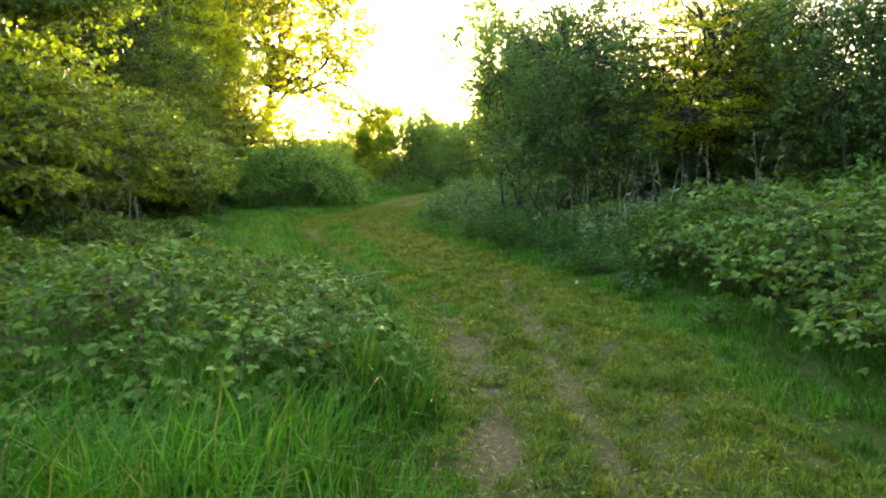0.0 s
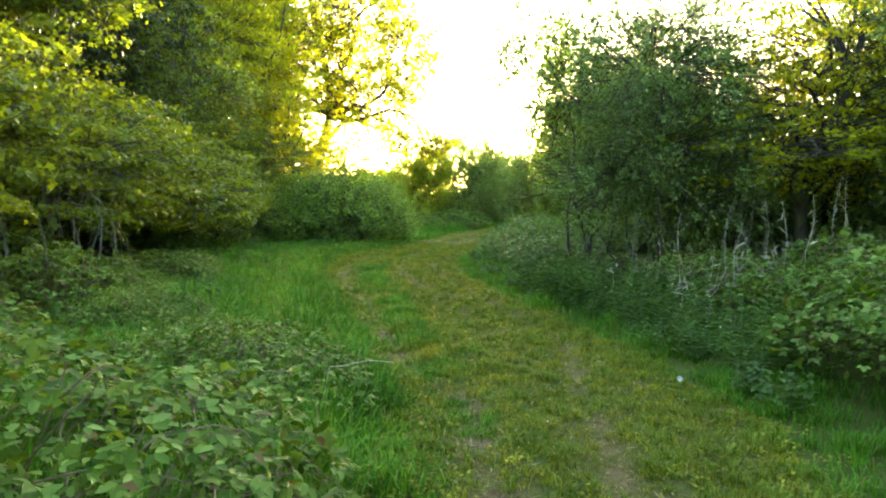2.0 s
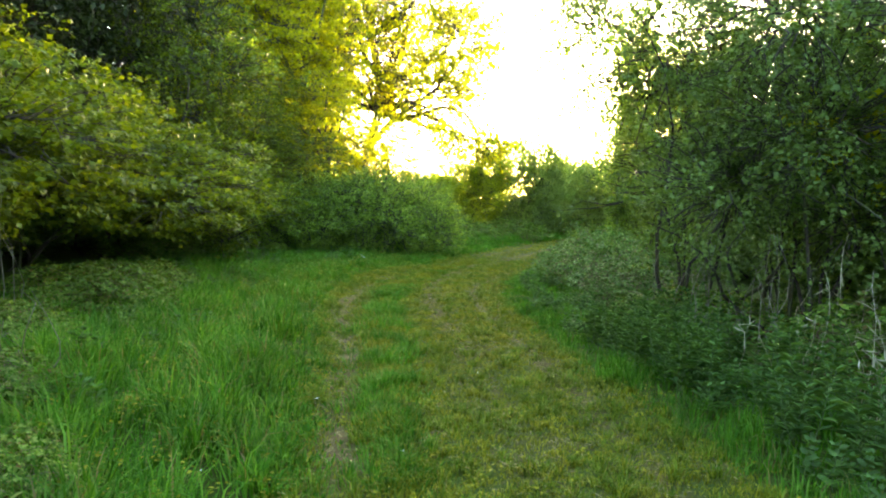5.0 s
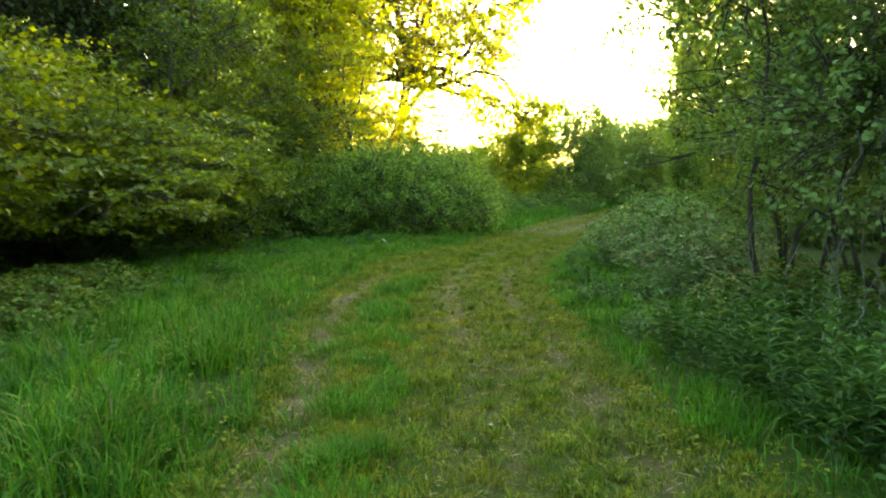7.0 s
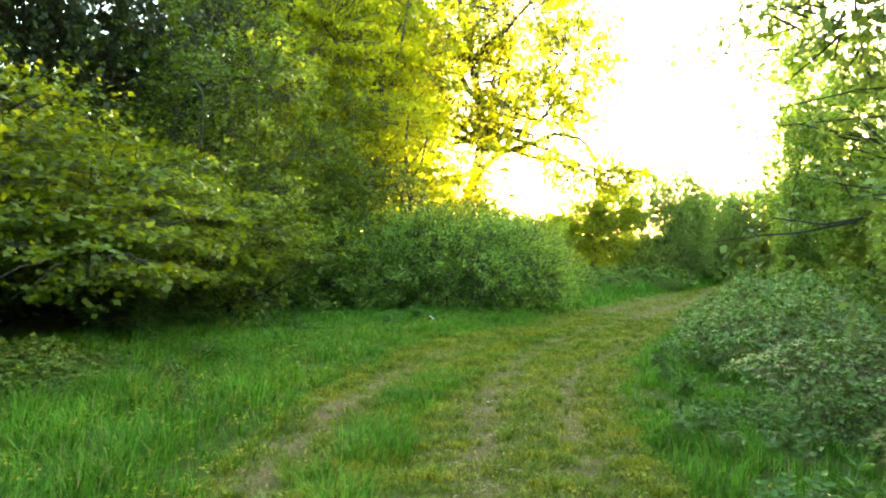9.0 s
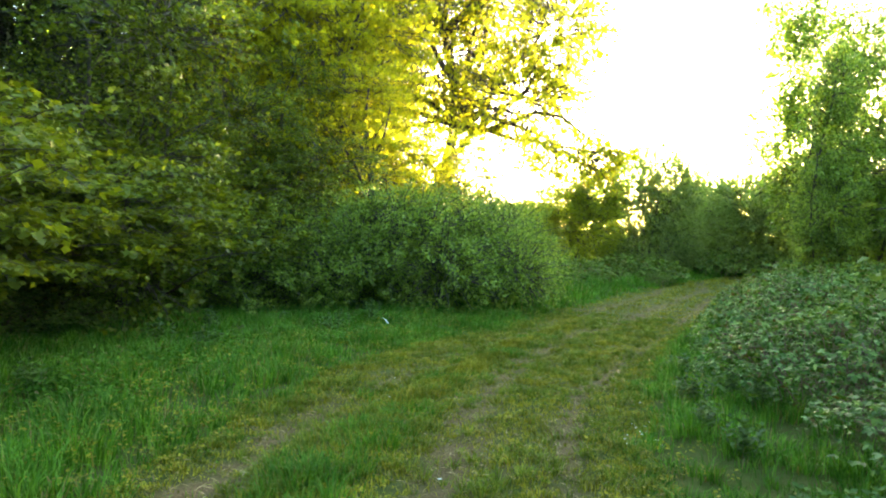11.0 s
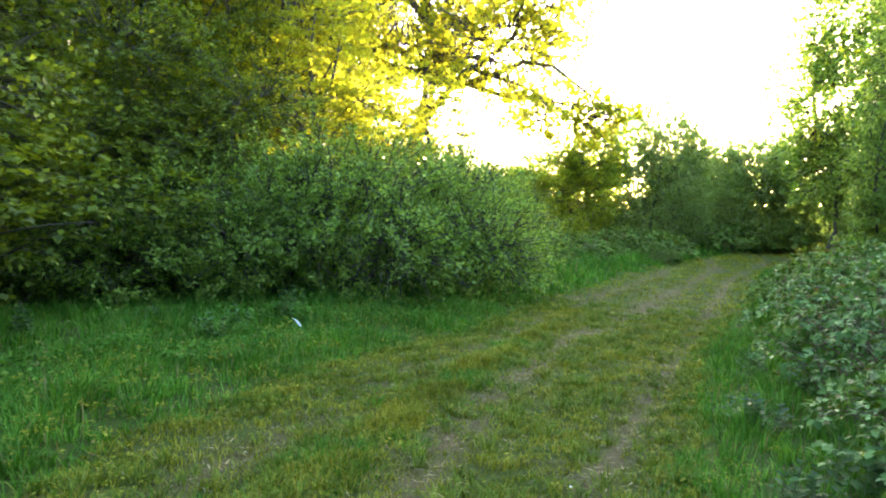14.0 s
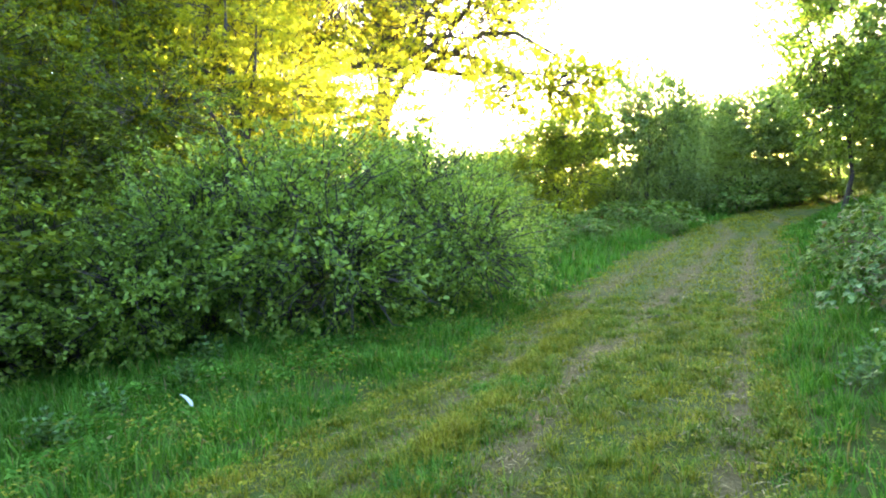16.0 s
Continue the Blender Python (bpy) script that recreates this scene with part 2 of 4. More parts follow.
def trio(shape):
    """Three leaflets on one stalk, as a bramble bears them."""
    v, f = shape
    out, faces = [], []
    for ang, size, off in ((0, 1.0, (0, 0.25, 0)), (1.15, 0.8, (0.05, 0.2, 0)), (-1.15, 0.8, (-0.05, 0.2, 0))):
        c, s = math.cos(ang), math.sin(ang)
        w = v * size
        out.append(np.stack([w[:, 0] * c + w[:, 1] * s + off[0], -w[:, 0] * s + w[:, 1] * c + off[1], w[:, 2] - 0.1 * w[:, 1]], 1))
        faces.append(f + len(v) * len(faces))
    return np.concatenate(out), np.concatenate(faces)


def leaves(at, along, up, size, shape):
    """Copies of a leaf outline at points, as arrays of one mesh."""
    v, f = shape
    y = unit(along)
    x = unit(np.cross(y, up))
    z = np.cross(x, y)
    s = np.asarray(size).reshape(-1, 1, 1)
    pts = at[:, None] + s * (v[None, :, 0, None] * x[:, None] + v[None, :, 1, None] * y[:, None] + v[None, :, 2, None] * z[:, None])
    return pts.reshape(-1, 3), (f[None] + (np.arange(len(at)) * len(v))[:, None, None]).reshape(-1, f.shape[1])


def tubes(paths, radii, sides=5):
    """Round tapered rods along paths (n, m, 3) with radii (n, m)."""
    p, r = np.asarray(paths, float), np.asarray(radii, float)
    n, m = p.shape[:2]
    t = unit(np.gradient(p, axis=1))
    ref = np.where(np.abs(t[..., 2:3]) > 0.9, np.array([1.0, 0, 0]), np.array([0, 0, 1.0]))
    a = unit(np.cross(t, ref))
    b = np.cross(t, a)
    ang = np.arange(sides) * 2 * np.pi / sides
    ring = np.cos(ang)[:, None] * a[:, :, None] + np.sin(ang)[:, None] * b[:, :, None]
    v = p[:, :, None] + r[:, :, None, None] * ring
    i, j, k = np.meshgrid(np.arange(n), np.arange(m - 1), np.arange(sides), indexing="ij")
    base = i * m * sides
    k2 = (k + 1) % sides
    f = np.stack([base + j * sides + k, base + j * sides + k2, base + (j + 1) * sides + k2, base + (j + 1) * sides + k], -1)
    return v.reshape(-1, 3), f.reshape(-1, 4)


def bent(a, b, m, rng, wander=0.08, rise=0.0):
    """Paths from a to b (n, 3) that wander and arch."""
    a, b = np.atleast_2d(a).astype(float), np.atleast_2d(b).astype(float)
    s = np.linspace(0, 1, m)[None, :, None]
    long = np.linalg.norm(b - a, axis=1)[:, None, None]
    w = sum(rng.normal(0, wander * 1.6 / k, (len(a), 1, 3)) * np.sin(math.pi * k * s) for k in (1, 2, 3)) * long
    arch = np.array([0, 0, 1.0]) * (4 * s * (1 - s)) * rise * long
    return a[:, None] + (b - a)[:, None] * s + w + arch


def seed_of(lobes):
    return 0.37 * len(lobes)


def foliage(rng, lobes, clusters, per, size, twig, shape, droop=0.0, gaps=0.0, low=0.15, shell=0.55, ragged=0.26, tumble=0.38, layer=0.0):
    """Leaves on short twigs, gathered in clusters near the surface of a crown's lobes. Returns leaf arrays and twig paths."""
    lob = np.array(lobes, float)
    area = (lob[:, 3] * lob[:, 4] + lob[:, 4] * lob[:, 5] + lob[:, 3] * lob[:, 5])
    pick = rng.choice(len(lob), clusters, p=area / area.sum())
    d = unit(rng.normal(0, 1, (clusters, 3)))
    rad = shell + (1.12 - shell) * rng.random((clusters, 1)) ** 0.6
    rad *= 1 + ragged * wob(d[:, 0], d[:, 1], d[:, 2], 3.1, 0.7)[:, None]
    c = lob[pick, :3] + d * lob[pick, 3:] * rad
    if layer:  # boughs gather into tiers that sag outwards
        sag = 0.10 * ((c[:, 0] ** 2 + c[:, 1] ** 2) ** 0.5) + 0.22 * wob(c[:, 0], c[:, 1], 0, 1.3, seed_of(lobes))
        tier = np.round((c[:, 2] + sag) / layer) * layer - sag
        c[:, 2] += 0.8 * (tier - c[:, 2])
    keep = (c[:, 2] > low) & (wob(c[:, 0], c[:, 1], c[:, 2], 2.1, 1.3) > gaps - 0.75 * rng.random(len(c)))
    c, d, pick = c[keep], d[keep], pick[keep]
    way = unit((d + rng.normal(0, 0.45, c.shape)) * (1, 1, 0.35 if layer else 1) + np.array([0, 0, 0.25 - droop]))
    long = twig * (0.6 + 0.8 * rng.random((len(c), 1)))
    s = (np.arange(per) + 0.5) / per
    at = c[:, None] + way[:, None] * long[:, None] * s[None, :, None] + rng.normal(0, 0.12 * twig, (len(c), per, 3)) * ((1.9, 1.9, 0.5) if layer else (1, 1, 1))
    at[:, :, 2] -= (droop * 0.35 * long) * s[None] ** 2
    side = rng.normal(0, 1, (len(c), per, 3))
    along = unit(way[:, None] * 0.8 + side + np.array([0, 0, -0.25]))
    up = unit(rng.normal(0, tumble, along.shape) + 0.35 * d[:, None] + np.array([0, 0, 1.0]))
    sz = size * (0.6 + 0.8 * rng.random(at.shape[:2]))
    lv = leaves(at.reshape(-1, 3), along.reshape(-1, 3), up.reshape(-1, 3), sz.ravel(), shape)
    return lv, c, way, long, pick


def woody(name, label, category, seed, stems, lobes, clusters, per, size, twig, shape, leaf, bark, droop=0.0, gaps=0.0, low=0.15, shell=0.55, limbs=6, thick=0.09, twigs=0.35, ragged=0.26, tumble=0.38, layer=0.0):
    """A tree or shrub with its foot at the origin: trunk or stems, limbs, twigs and crown."""
    rng = np.random.default_rng(seed)
    thing = tagged(new(name), label, category)
    lob = np.array(lobes, float)
    top = lob[:, :3]
    if stems == 1:
        heart = np.array([0.25 * lob[:, 0].mean(), 0.25 * lob[:, 1].mean(), (lob[:, 2] + 0.3 * lob[:, 5]).max()])
        p = bent([(0, 0, -0.15)], [heart], 9, rng, 0.035)
        v, f = tubes(p, thick * np.linspace(1.15, 0.22, 9)[None] * np.array([1.3] + [1] * 8), 8)
        raw("trunk", v, f, bark, thing, smooth=True)
        src = p[0][rng.integers(2, 8, limbs)]
        ends = top[np.arange(limbs) % len(top)] + rng.normal(0, 0.35, (limbs, 3)) * lob[np.arange(limbs) % len(top), 3:]
        for i in range(limbs):
            start = min(src[i], p[0][7], key=lambda q: q[2]) if src[i][2] < ends[i][2] else p[0][3]
            q = bent([start], [ends[i]], 7, rng, 0.05, 0.06)
            v, f = tubes(q, thick * 0.5 * np.linspace(1, 0.15, 7)[None], 6)
            raw("limb", v, f, bark, thing, smooth=True)
    else:
        base = rng.normal(0, 0.25, (stems, 3)) * (1, 1, 0) - (0, 0, 0.1)
        ends = top[np.arange(stems) % len(top)] + rng.normal(0, 0.4, (stems, 3)) * lob[np.arange(stems) % len(top), 3:]
        p = bent(base, ends, 7, rng, 0.04, 0.05)
        for i in range(stems):
            v, f = tubes(p[i:i + 1], thick * (0.6 + 0.5 * rng.random()) * np.linspace(1, 0.2, 7)[None], 6)
            raw("stem", v, f, bark, thing, smooth=True)
    lv, c, way, long, pick = foliage(rng, lobes, clusters, per, size, twig, shape, droop, gaps, low, shell, ragged, tumble, layer)
    some = rng.random(len(c)) < twigs
    tip = c[some] + way[some] * long[some]
    root = c[some] * 0.55 + lob[pick[some], :3] * 0.45
    v, f = tubes(bent(root, tip, 4, rng, 0.05, 0.03), np.tile(np.array([0.011, 0.009, 0.006, 0.003]) * (1 + thick * 3), (some.sum(), 1)), 3)
    raw("fine_branching", v, f, bark, thing, kind="stuff")
    raw("crown", *lv, leaf, thing, kind="stuff")
    return thing


def place(thing, x, y, size=1.0, turn=0.0, tall=None, sink=0.0, label=""):
    """Sets a thing's foot on the ground, or a copy of it once it stands."""
    m = pose(x, y, float(land(x, y)) - sink, 0, 0, turn) @ Matrix.Diagonal((size, size, tall or size, 1))
    if thing.get("set"):
        ob = copy_thing(thing, m)
        ob.matrix_basis = m
    else:
        ob = thing
        ob.matrix_basis = m
        ob["set"] = 1
    if label:
        ob["label"] = label
    return ob


# ---- ground ----
def spaced(lo, hi, fine_lo, fine_hi, step):
    mid = list(np.arange(fine_lo, fine_hi, step))
    up, down, s = [], [], step
    v = mid[-1]
    while v < hi:
        s *= 1.35
        v += s
        up.append(v)
    v, s = mid[0], step
    while v > lo:
        s *= 1.35
        v -= s
        down.append(v)
    return np.array(down[::-1] + mid + up)


gx, gy = spaced(-900, 900, -6, 4, 0.09), spaced(-900, 1500, 0.5, 30, 0.09)
X, Y = np.meshgrid(gx, gy)
nx, ny = len(gx), len(gy)
i, j = np.meshgrid(np.arange(nx - 1), np.arange(ny - 1))
q = (j * nx + i).ravel()
ground = raw("ground", np.stack([X.ravel(), Y.ravel(), land(X, Y).ravel()], 1), np.stack([q, q + 1, q + nx + 1, q + nx], 1), M_GROUND, smooth=True)
tagged(ground, "trodden turf and bare brown soil of a footpath", "ground", kind="structure")
attr = ground.data.attributes.new("wear", "FLOAT", "POINT")
attr.data.foreach_set("value", wear(X, Y).ravel().astype(np.float32))

# ---- grass ----


def blades(rng, x, y, height, width, lean, heading=None):
    """Grass blades of two bent pieces each."""
    n = len(x)
    foot = np.stack([x, y, land(x, y) - 0.01], 1)
    a = rng.random(n) * 2 * np.pi if heading is None else heading
    out = np.stack([np.cos(a), np.sin(a), np.zeros(n)], 1)
    b = a + np.pi / 2 + rng.normal(0, 0.5, n)
    side = np.stack([np.cos(b), np.sin(b), np.zeros(n)], 1) * width[:, None]
    h = height[:, None]
    bend = (lean * (0.3 + rng.random(n)))[:, None]
    up = np.array([0, 0, 1.0])
    m1 = foot + out * h * bend * 0.35 + up * h * 0.62
    m2 = foot + out * h * bend + up * h * (1 - 0.25 * bend)
    v = np.stack([foot - side, foot + side, m1 - side * 0.8, m1 + side * 0.8, m2], 1).reshape(-1, 3)
    k = (np.arange(n) * 5)[:, None, None]
    f = np.array([(0, 1, 3), (0, 3, 2), (2, 3, 4)])[None] + k
    return v, f.reshape(-1, 3)


def scatter(rng, n, x0, x1, y0, y1):
    return x0 + (x1 - x0) * rng.random(n), y0 + (y1 - y0) * rng.random(n)


def mown_grass(name, y0, y1, dens, width, seed):
    rng = np.random.default_rng(seed)
    x, y = scatter(rng, int(dens * 8 * (y1 - y0)), -5, 3 + max(0, y1 - 35) * 0.5, y0, y1)
    strip = np.exp(-((x - np.interp(y, *STRIP)) / 0.2) ** 2) * np.clip((y - 6.5) / 5, 0, 1) * (y < 27) * np.clip(0.6 + 0.7 * wob(x, y, 0, 3), 0, 1)
    ok = (x > left_edge(y) - 0.1) & (x < right_edge(y) + 0.1) & (rng.random(len(x)) > 0.93 * wear(x, y) * 1.25 * (1 - strip)) & (rng.random(len(x)) < (0.75 + 0.4 * wob(x, y, 0, 5.3)) * np.clip(0.75 + 0.8 * wob(x, y, 0, 14, 0.9), 0.12, 1) + strip)
    x, y, strip = x[ok], y[ok], strip[ok]
    tuft = np.clip(wob(x, y, 3, 6.0) - 0.25, 0, 1) + 0.35 * np.clip(wob(x, y, 0, 14, 0.9), 0, 1)
    h = (0.022 + 0.03 * rng.random(len(x)) + 0.06 * tuft) + 0.10 * strip * rng.random(len(x))
    v, f = blades(rng, x, y, h, np.full(len(x), width) * (0.7 + 0.6 * rng.random(len(x))), np.full(len(x), 0.9))
    return tagged(raw(name, v, f, M_SHORT), "short trodden yellowish green grass on the footpath", "grass", kind="stuff")


def verge_grass(name, side, y0, y1, reach, tufts, per, width, seed):
    """Long grass in tufts that lean and spread, over a thinner sward."""
    rng = np.random.default_rng(seed)
    n = int(tufts * (reach + 0.3) * (y1 - y0))
    tx, ty = scatter(rng, n, 0, reach + 0.3, y0, y1)
    lush = np.clip(0.75 + 0.5 * wob(tx, ty, 1, 1.9, 0.4) + rng.normal(0, 0.28, n), 0.25, 1.7)
    who = np.repeat(np.arange(n), np.maximum(3, (per * (0.4 + 0.6 * lush))).astype(int))
    a = rng.random(len(who)) * 2 * np.pi
    r = np.abs(rng.normal(0, 0.085, len(who))) * (width / 0.0036) ** 0.5
    d = tx[who] - 0.15 + r * np.cos(a)
    y = ty[who] + r * np.sin(a)
    x = left_edge(y) - d if side < 0 else right_edge(y) + d
    rise = np.clip((d + 0.18) / (0.7 if side < 0 else 0.45), 0.12, 1) ** 1.1
    low = np.interp(y, [0, 4, 6, 9, 14, 18, 27, 31, 40], [1.7, 1.6, 1.15, 0.95, 0.8, 0.55, 0.6, 1.1, 1.1]) if side < 0 else np.interp(y, [0, 8, 11, 14, 17, 40], [0.26, 0.34, 0.55, 0.5, 0.42, 0.6])
    h = rise * low * (0.16 + 0.20 * rng.random(len(x))) * (0.45 + 0.75 * lush[who]) + 0.02
    wide = width * (0.6 + 0.9 * rng.random(len(x)))
    heading = np.where(rng.random(len(x)) < 0.75, (np.pi - a if side < 0 else a) + rng.normal(0, 0.5, len(x)), rng.random(len(x)) * 6.28)
    v, f = blades(rng, x, y, h, wide, 0.35 + 0.75 * rng.random(len(x)), heading)
    return tagged(raw(name, v, f, M_LONG), "lush long green grass in tufts on the verge of the footpath", "grass", kind="stuff")


mown_grass("path_grass", 1.8, 27, 5200, 0.0034, 11)
mown_grass("path_grass", 27, 48, 1300, 0.008, 12)
verge_grass("verge_grass", -1, 1.3, 12, 3.4, 42, 42, 0.0052, 13)
verge_grass("verge_grass", -1, 12, 27, 4.6, 38, 38, 0.0044, 14)
verge_grass("verge_grass", 1, 1.5, 27, 1.4, 30, 46, 0.0038, 15)
verge_grass("verge_grass", -1, 27, 47, 3.0, 12, 36, 0.009, 16)
verge_grass("verge_grass", 1, 27, 47, 1.5, 12, 36, 0.009, 17)


def rut_tufts(seed):
    """The taller tufts that the wheels leave standing between the ruts."""
    rng = np.random.default_rng(seed)
    ty = 6.8 + 17 * rng.random(700)
    tx = np.interp(ty, *STRIP) + rng.normal(0, 0.16, 700)
    big = np.clip(0.6 + 0.6 * wob(tx, ty, 0, 2.7), 0.1, 1.2)
    who = np.repeat(np.arange(700), (60 * big).astype(int) + 3)
    a = rng.random(len(who)) * 6.28
    r = np.abs(rng.normal(0, 0.07, len(who)))
    h = np.interp(ty[who], [0, 9, 12.5, 16, 19, 40], [0.35, 0.5, 0.95, 1, 0.45, 0.4]) * (0.07 + 0.13 * rng.random(len(who))) * (0.4 + 0.8 * big[who])
    v, f = blades(rng, tx[who] + r * np.cos(a), ty[who] + r * np.sin(a), h, np.full(len(who), 0.0036), np.full(len(who), 0.8), a + rng.normal(0, 0.4, len(who)))
    return tagged(raw("tufted_grass", v, f, M_LONG), "taller green grass tufts between the wheel ruts", "grass", kind="stuff")


rut_tufts(18)


def path_tufts(seed):
    """Low ragged tussocks all over the trodden turf, with bare hollows between them."""
    rng = np.random.default_rng(seed)
    n = 7500
    ty = 1.8 + 26 * rng.random(n)
    tx = left_edge(ty) - 0.1 + (right_edge(ty) - left_edge(ty) + 0.2) * rng.random(n)
    ok = (rng.random(n) > 0.8 * wear(tx, ty)) & (wob(tx, ty, 4, 2.3) > -0.35 + 0.3 * rng.normal(0, 1, n))
    tx, ty = tx[ok], ty[ok]
    big = 0.4 + 0.9 * rng.random(len(tx)) ** 2
    who = np.repeat(np.arange(len(tx)), (34 * big).astype(int) + 4)
    a = rng.random(len(who)) * 6.28
    r = np.abs(rng.normal(0, 0.035, len(who))) * big[who] ** 0.5
    h = (0.045 + 0.065 * rng.random(len(who))) * big[who]
    v, f = blades(rng, tx[who] + r * np.cos(a), ty[who] + r * np.sin(a), h, np.full(len(who), 0.003), np.full(len(who), 1.1), a + rng.normal(0, 0.4, len(who)))
    return tagged(raw("turf_tufts", v, f, M_TUFT), "low ragged green tussocks in the trodden path", "grass", kind="stuff")


path_tufts(20)


def low_weeds(seed):
    """Clover, plantain and dock among the short grass and along its edges."""
    rng = np.random.default_rng(seed)
    n = 3200
    y = 2 + 26 * rng.random(n) ** 0.8
    u = rng.random(n)
    x = np.where(u < 0.6, left_edge(y) - 0.3 + rng.normal(0, 0.7, n), np.where(u < 0.78, right_edge(y) + rng.normal(0.1, 0.3, n), left_edge(y) + (right_edge(y) - left_edge(y)) * rng.random(n)))
    ok = rng.random(n) > wear(x, y) * 1.5
    x, y = x[ok], y[ok]
    per = 9
    a = rng.random((len(x), per)) * 6.28
    r = 0.012 + 0.05 * rng.random((len(x), per))
    px, py = x[:, None] + r * np.cos(a), y[:, None] + r * np.sin(a)
    at = np.stack([px, py, land(px, py) + 0.015 + 0.035 * rng.random(px.shape) + 0.22 * np.clip(left_edge(y) - x, 0, 1)[:, None] * (0.6 + 0.4 * rng.random(px.shape))], -1).reshape(-1, 3)
    along = np.stack([np.cos(a), np.sin(a), rng.normal(0.15, 0.2, a.shape)], -1).reshape(-1, 3)
    up = unit(rng.normal(0, 0.25, at.shape) + (0, 0, 1))
    v, f = leaves(at, along, up, 0.014 + 0.024 * rng.random(len(at)), OVAL)
    return tagged(raw("low_weeds", v, f, M_SHORT), "small broad leaved weeds and clover in the turf", "weeds", kind="stuff")


low_weeds(19)


def hedge_foot_weeds(seed):
    """Broad leaves that creep from the hedge foot into the grass."""
    rng = np.random.default_rng(seed)
    n = 1500
    y = 17 + 12 * rng.random(n)
    x = left_edge(y) - 0.9 - 1.3 * rng.random(n) ** 0.8
    per = 10
    a = rng.random((n, per)) * 6.28
    r = 0.02 + 0.10 * rng.random((n, per))
    px, py = x[:, None] + r * np.cos(a), y[:, None] + r * np.sin(a)
    tall = (0.10 + 0.16 * rng.random((n, 1))) * np.clip(0.7 + 0.5 * wob(x, y, 0, 2.2)[:, None], 0.25, 1.2)
    at = np.stack([px, py, land(px, py) + tall * (0.6 + 0.4 * rng.random(px.shape))], -1).reshape(-1, 3)
    along = np.stack([np.cos(a), np.sin(a), rng.normal(0.0, 0.25, a.shape)], -1).reshape(-1, 3)
    up = unit(rng.normal(0, 0.3, at.shape) + (0, 0, 1))
    v, f = leaves(at, along, up, 0.025 + 0.035 * rng.random(len(at)), OVAL)
    return tagged(raw("hedge_foot_weeds", v, f, M_LONG), "dark green broad leaved weeds at the foot of the hedge", "weeds", kind="stuff")


hedge_foot_weeds(22)


def clippings(n, seed):
    rng = np.random.default_rng(seed)
    x, y = scatter(rng, n, -4.5, 2.4, 1.8, 30)
    ok = (x > left_edge(y)) & (x < right_edge(y)) & (rng.random(n) < 0.25 + 1.3 * wear(x, y) + 0.4 * wob(x, y, 7, 2.2))
    x, y = x[ok], y[ok]
    at = np.stack([x, y, land(x, y) + 0.006 + 0.018 * rng.random(len(x))], 1)
    a = rng.random(len(x)) * 6.283
    along = np.stack([np.cos(a), np.sin(a), rng.normal(0, 0.2, len(x))], 1)
    up = unit(rng.normal(0, 0.3, along.shape) + (0, 0, 1))
    flat = (SLIM[0] * (0.45, 1, 0.4), SLIM[1])
    v, f = leaves(at, along, up, 0.03 + 0.06 * rng.random(len(x)), flat)
    return tagged(raw("grass_clippings", v, f, M_STRAW), "dry brown grass clippings lying on the footpath", "dead grass", kind="stuff")


clippings(90000, 21)

# ---- brambles ----


def bramble_patch(seed, canes, shape, size, per=9, low_leaves=1500, level=0.24, mat=None):
    """A mound of arching canes with three-fold leaves, 1 m high and 1.6 m in radius."""
    rng = np.random.default_rng(seed)
    thing = tagged(new("bramble_patch"), "tangled mound of green brambles with arching canes and serrated leaves", "bramble", "brambles along the path")
    a = rng.random(canes) * 6.283
    r = 1.7 * np.sqrt(rng.random(canes))
    dome = lambda x, y: np.clip(1.0 - (x * x + y * y) / 3.3, 0, 1) ** 0.6 * (1 + 0.22 * wob(x, y, 0, 2.4, seed))
    end = np.stack([r * np.cos(a), r * np.sin(a), 0 * r], 1)
    end[:, 2] = dome(end[:, 0], end[:, 1]) * (0.72 + 0.36 * rng.random(canes))
    root = end * (0.55, 0.55, 0) + rng.normal(0, 0.25, (canes, 3)) * (1, 1, 0)
    p = bent(root, end, 7, rng, 0.05, 0.22)
    v, f = tubes(p[::2], np.tile(np.linspace(0.006, 0.0025, 7), (len(p[::2]), 1)), 3)
    raw("cane_tangle", v, f, M_CANE, thing, kind="stuff")
    s = (np.arange(per) + 0.6) / per
    at = np.stack([np.stack([np.interp(s, np.linspace(0, 1, 7), p[i, :, k]) for k in range(3)], 1) for i in range(canes)])
    at = at + rng.normal(0, 0.05, at.shape)
    at = at.reshape(-1, 3)
    b = rng.random(low_leaves) * 6.283
    rr = 1.75 * np.sqrt(rng.random(low_leaves))
    more = np.stack([rr * np.cos(b), rr * np.sin(b), 0 * rr], 1)
    more[:, 2] = dome(more[:, 0], more[:, 1]) * (0.86 + 0.16 * rng.random(low_leaves)) + 0.03
    at = np.concatenate([at, more])
    at[:, 2] = np.maximum(at[:, 2], 0.05)
    at = at[wob(at[:, 0], at[:, 1], at[:, 2], 3.4, seed) + 0.5 * rng.random(len(at)) > -0.2]
    out = unit(at * (0.5, 0.5, 0) + rng.normal(0, 0.55, at.shape) + (0, 0, -0.1))
    up = unit(at * (0.22, 0.22, 0) + rng.normal(0, level, at.shape) + (0, 0, 0.9))
    v, f = leaves(at, out, up, size * (0.6 + 0.7 * rng.random(len(at))), trio(shape))
    raw("leaves", v, f, mat or M_BRAMBLE, thing, kind="stuff")
    return thing


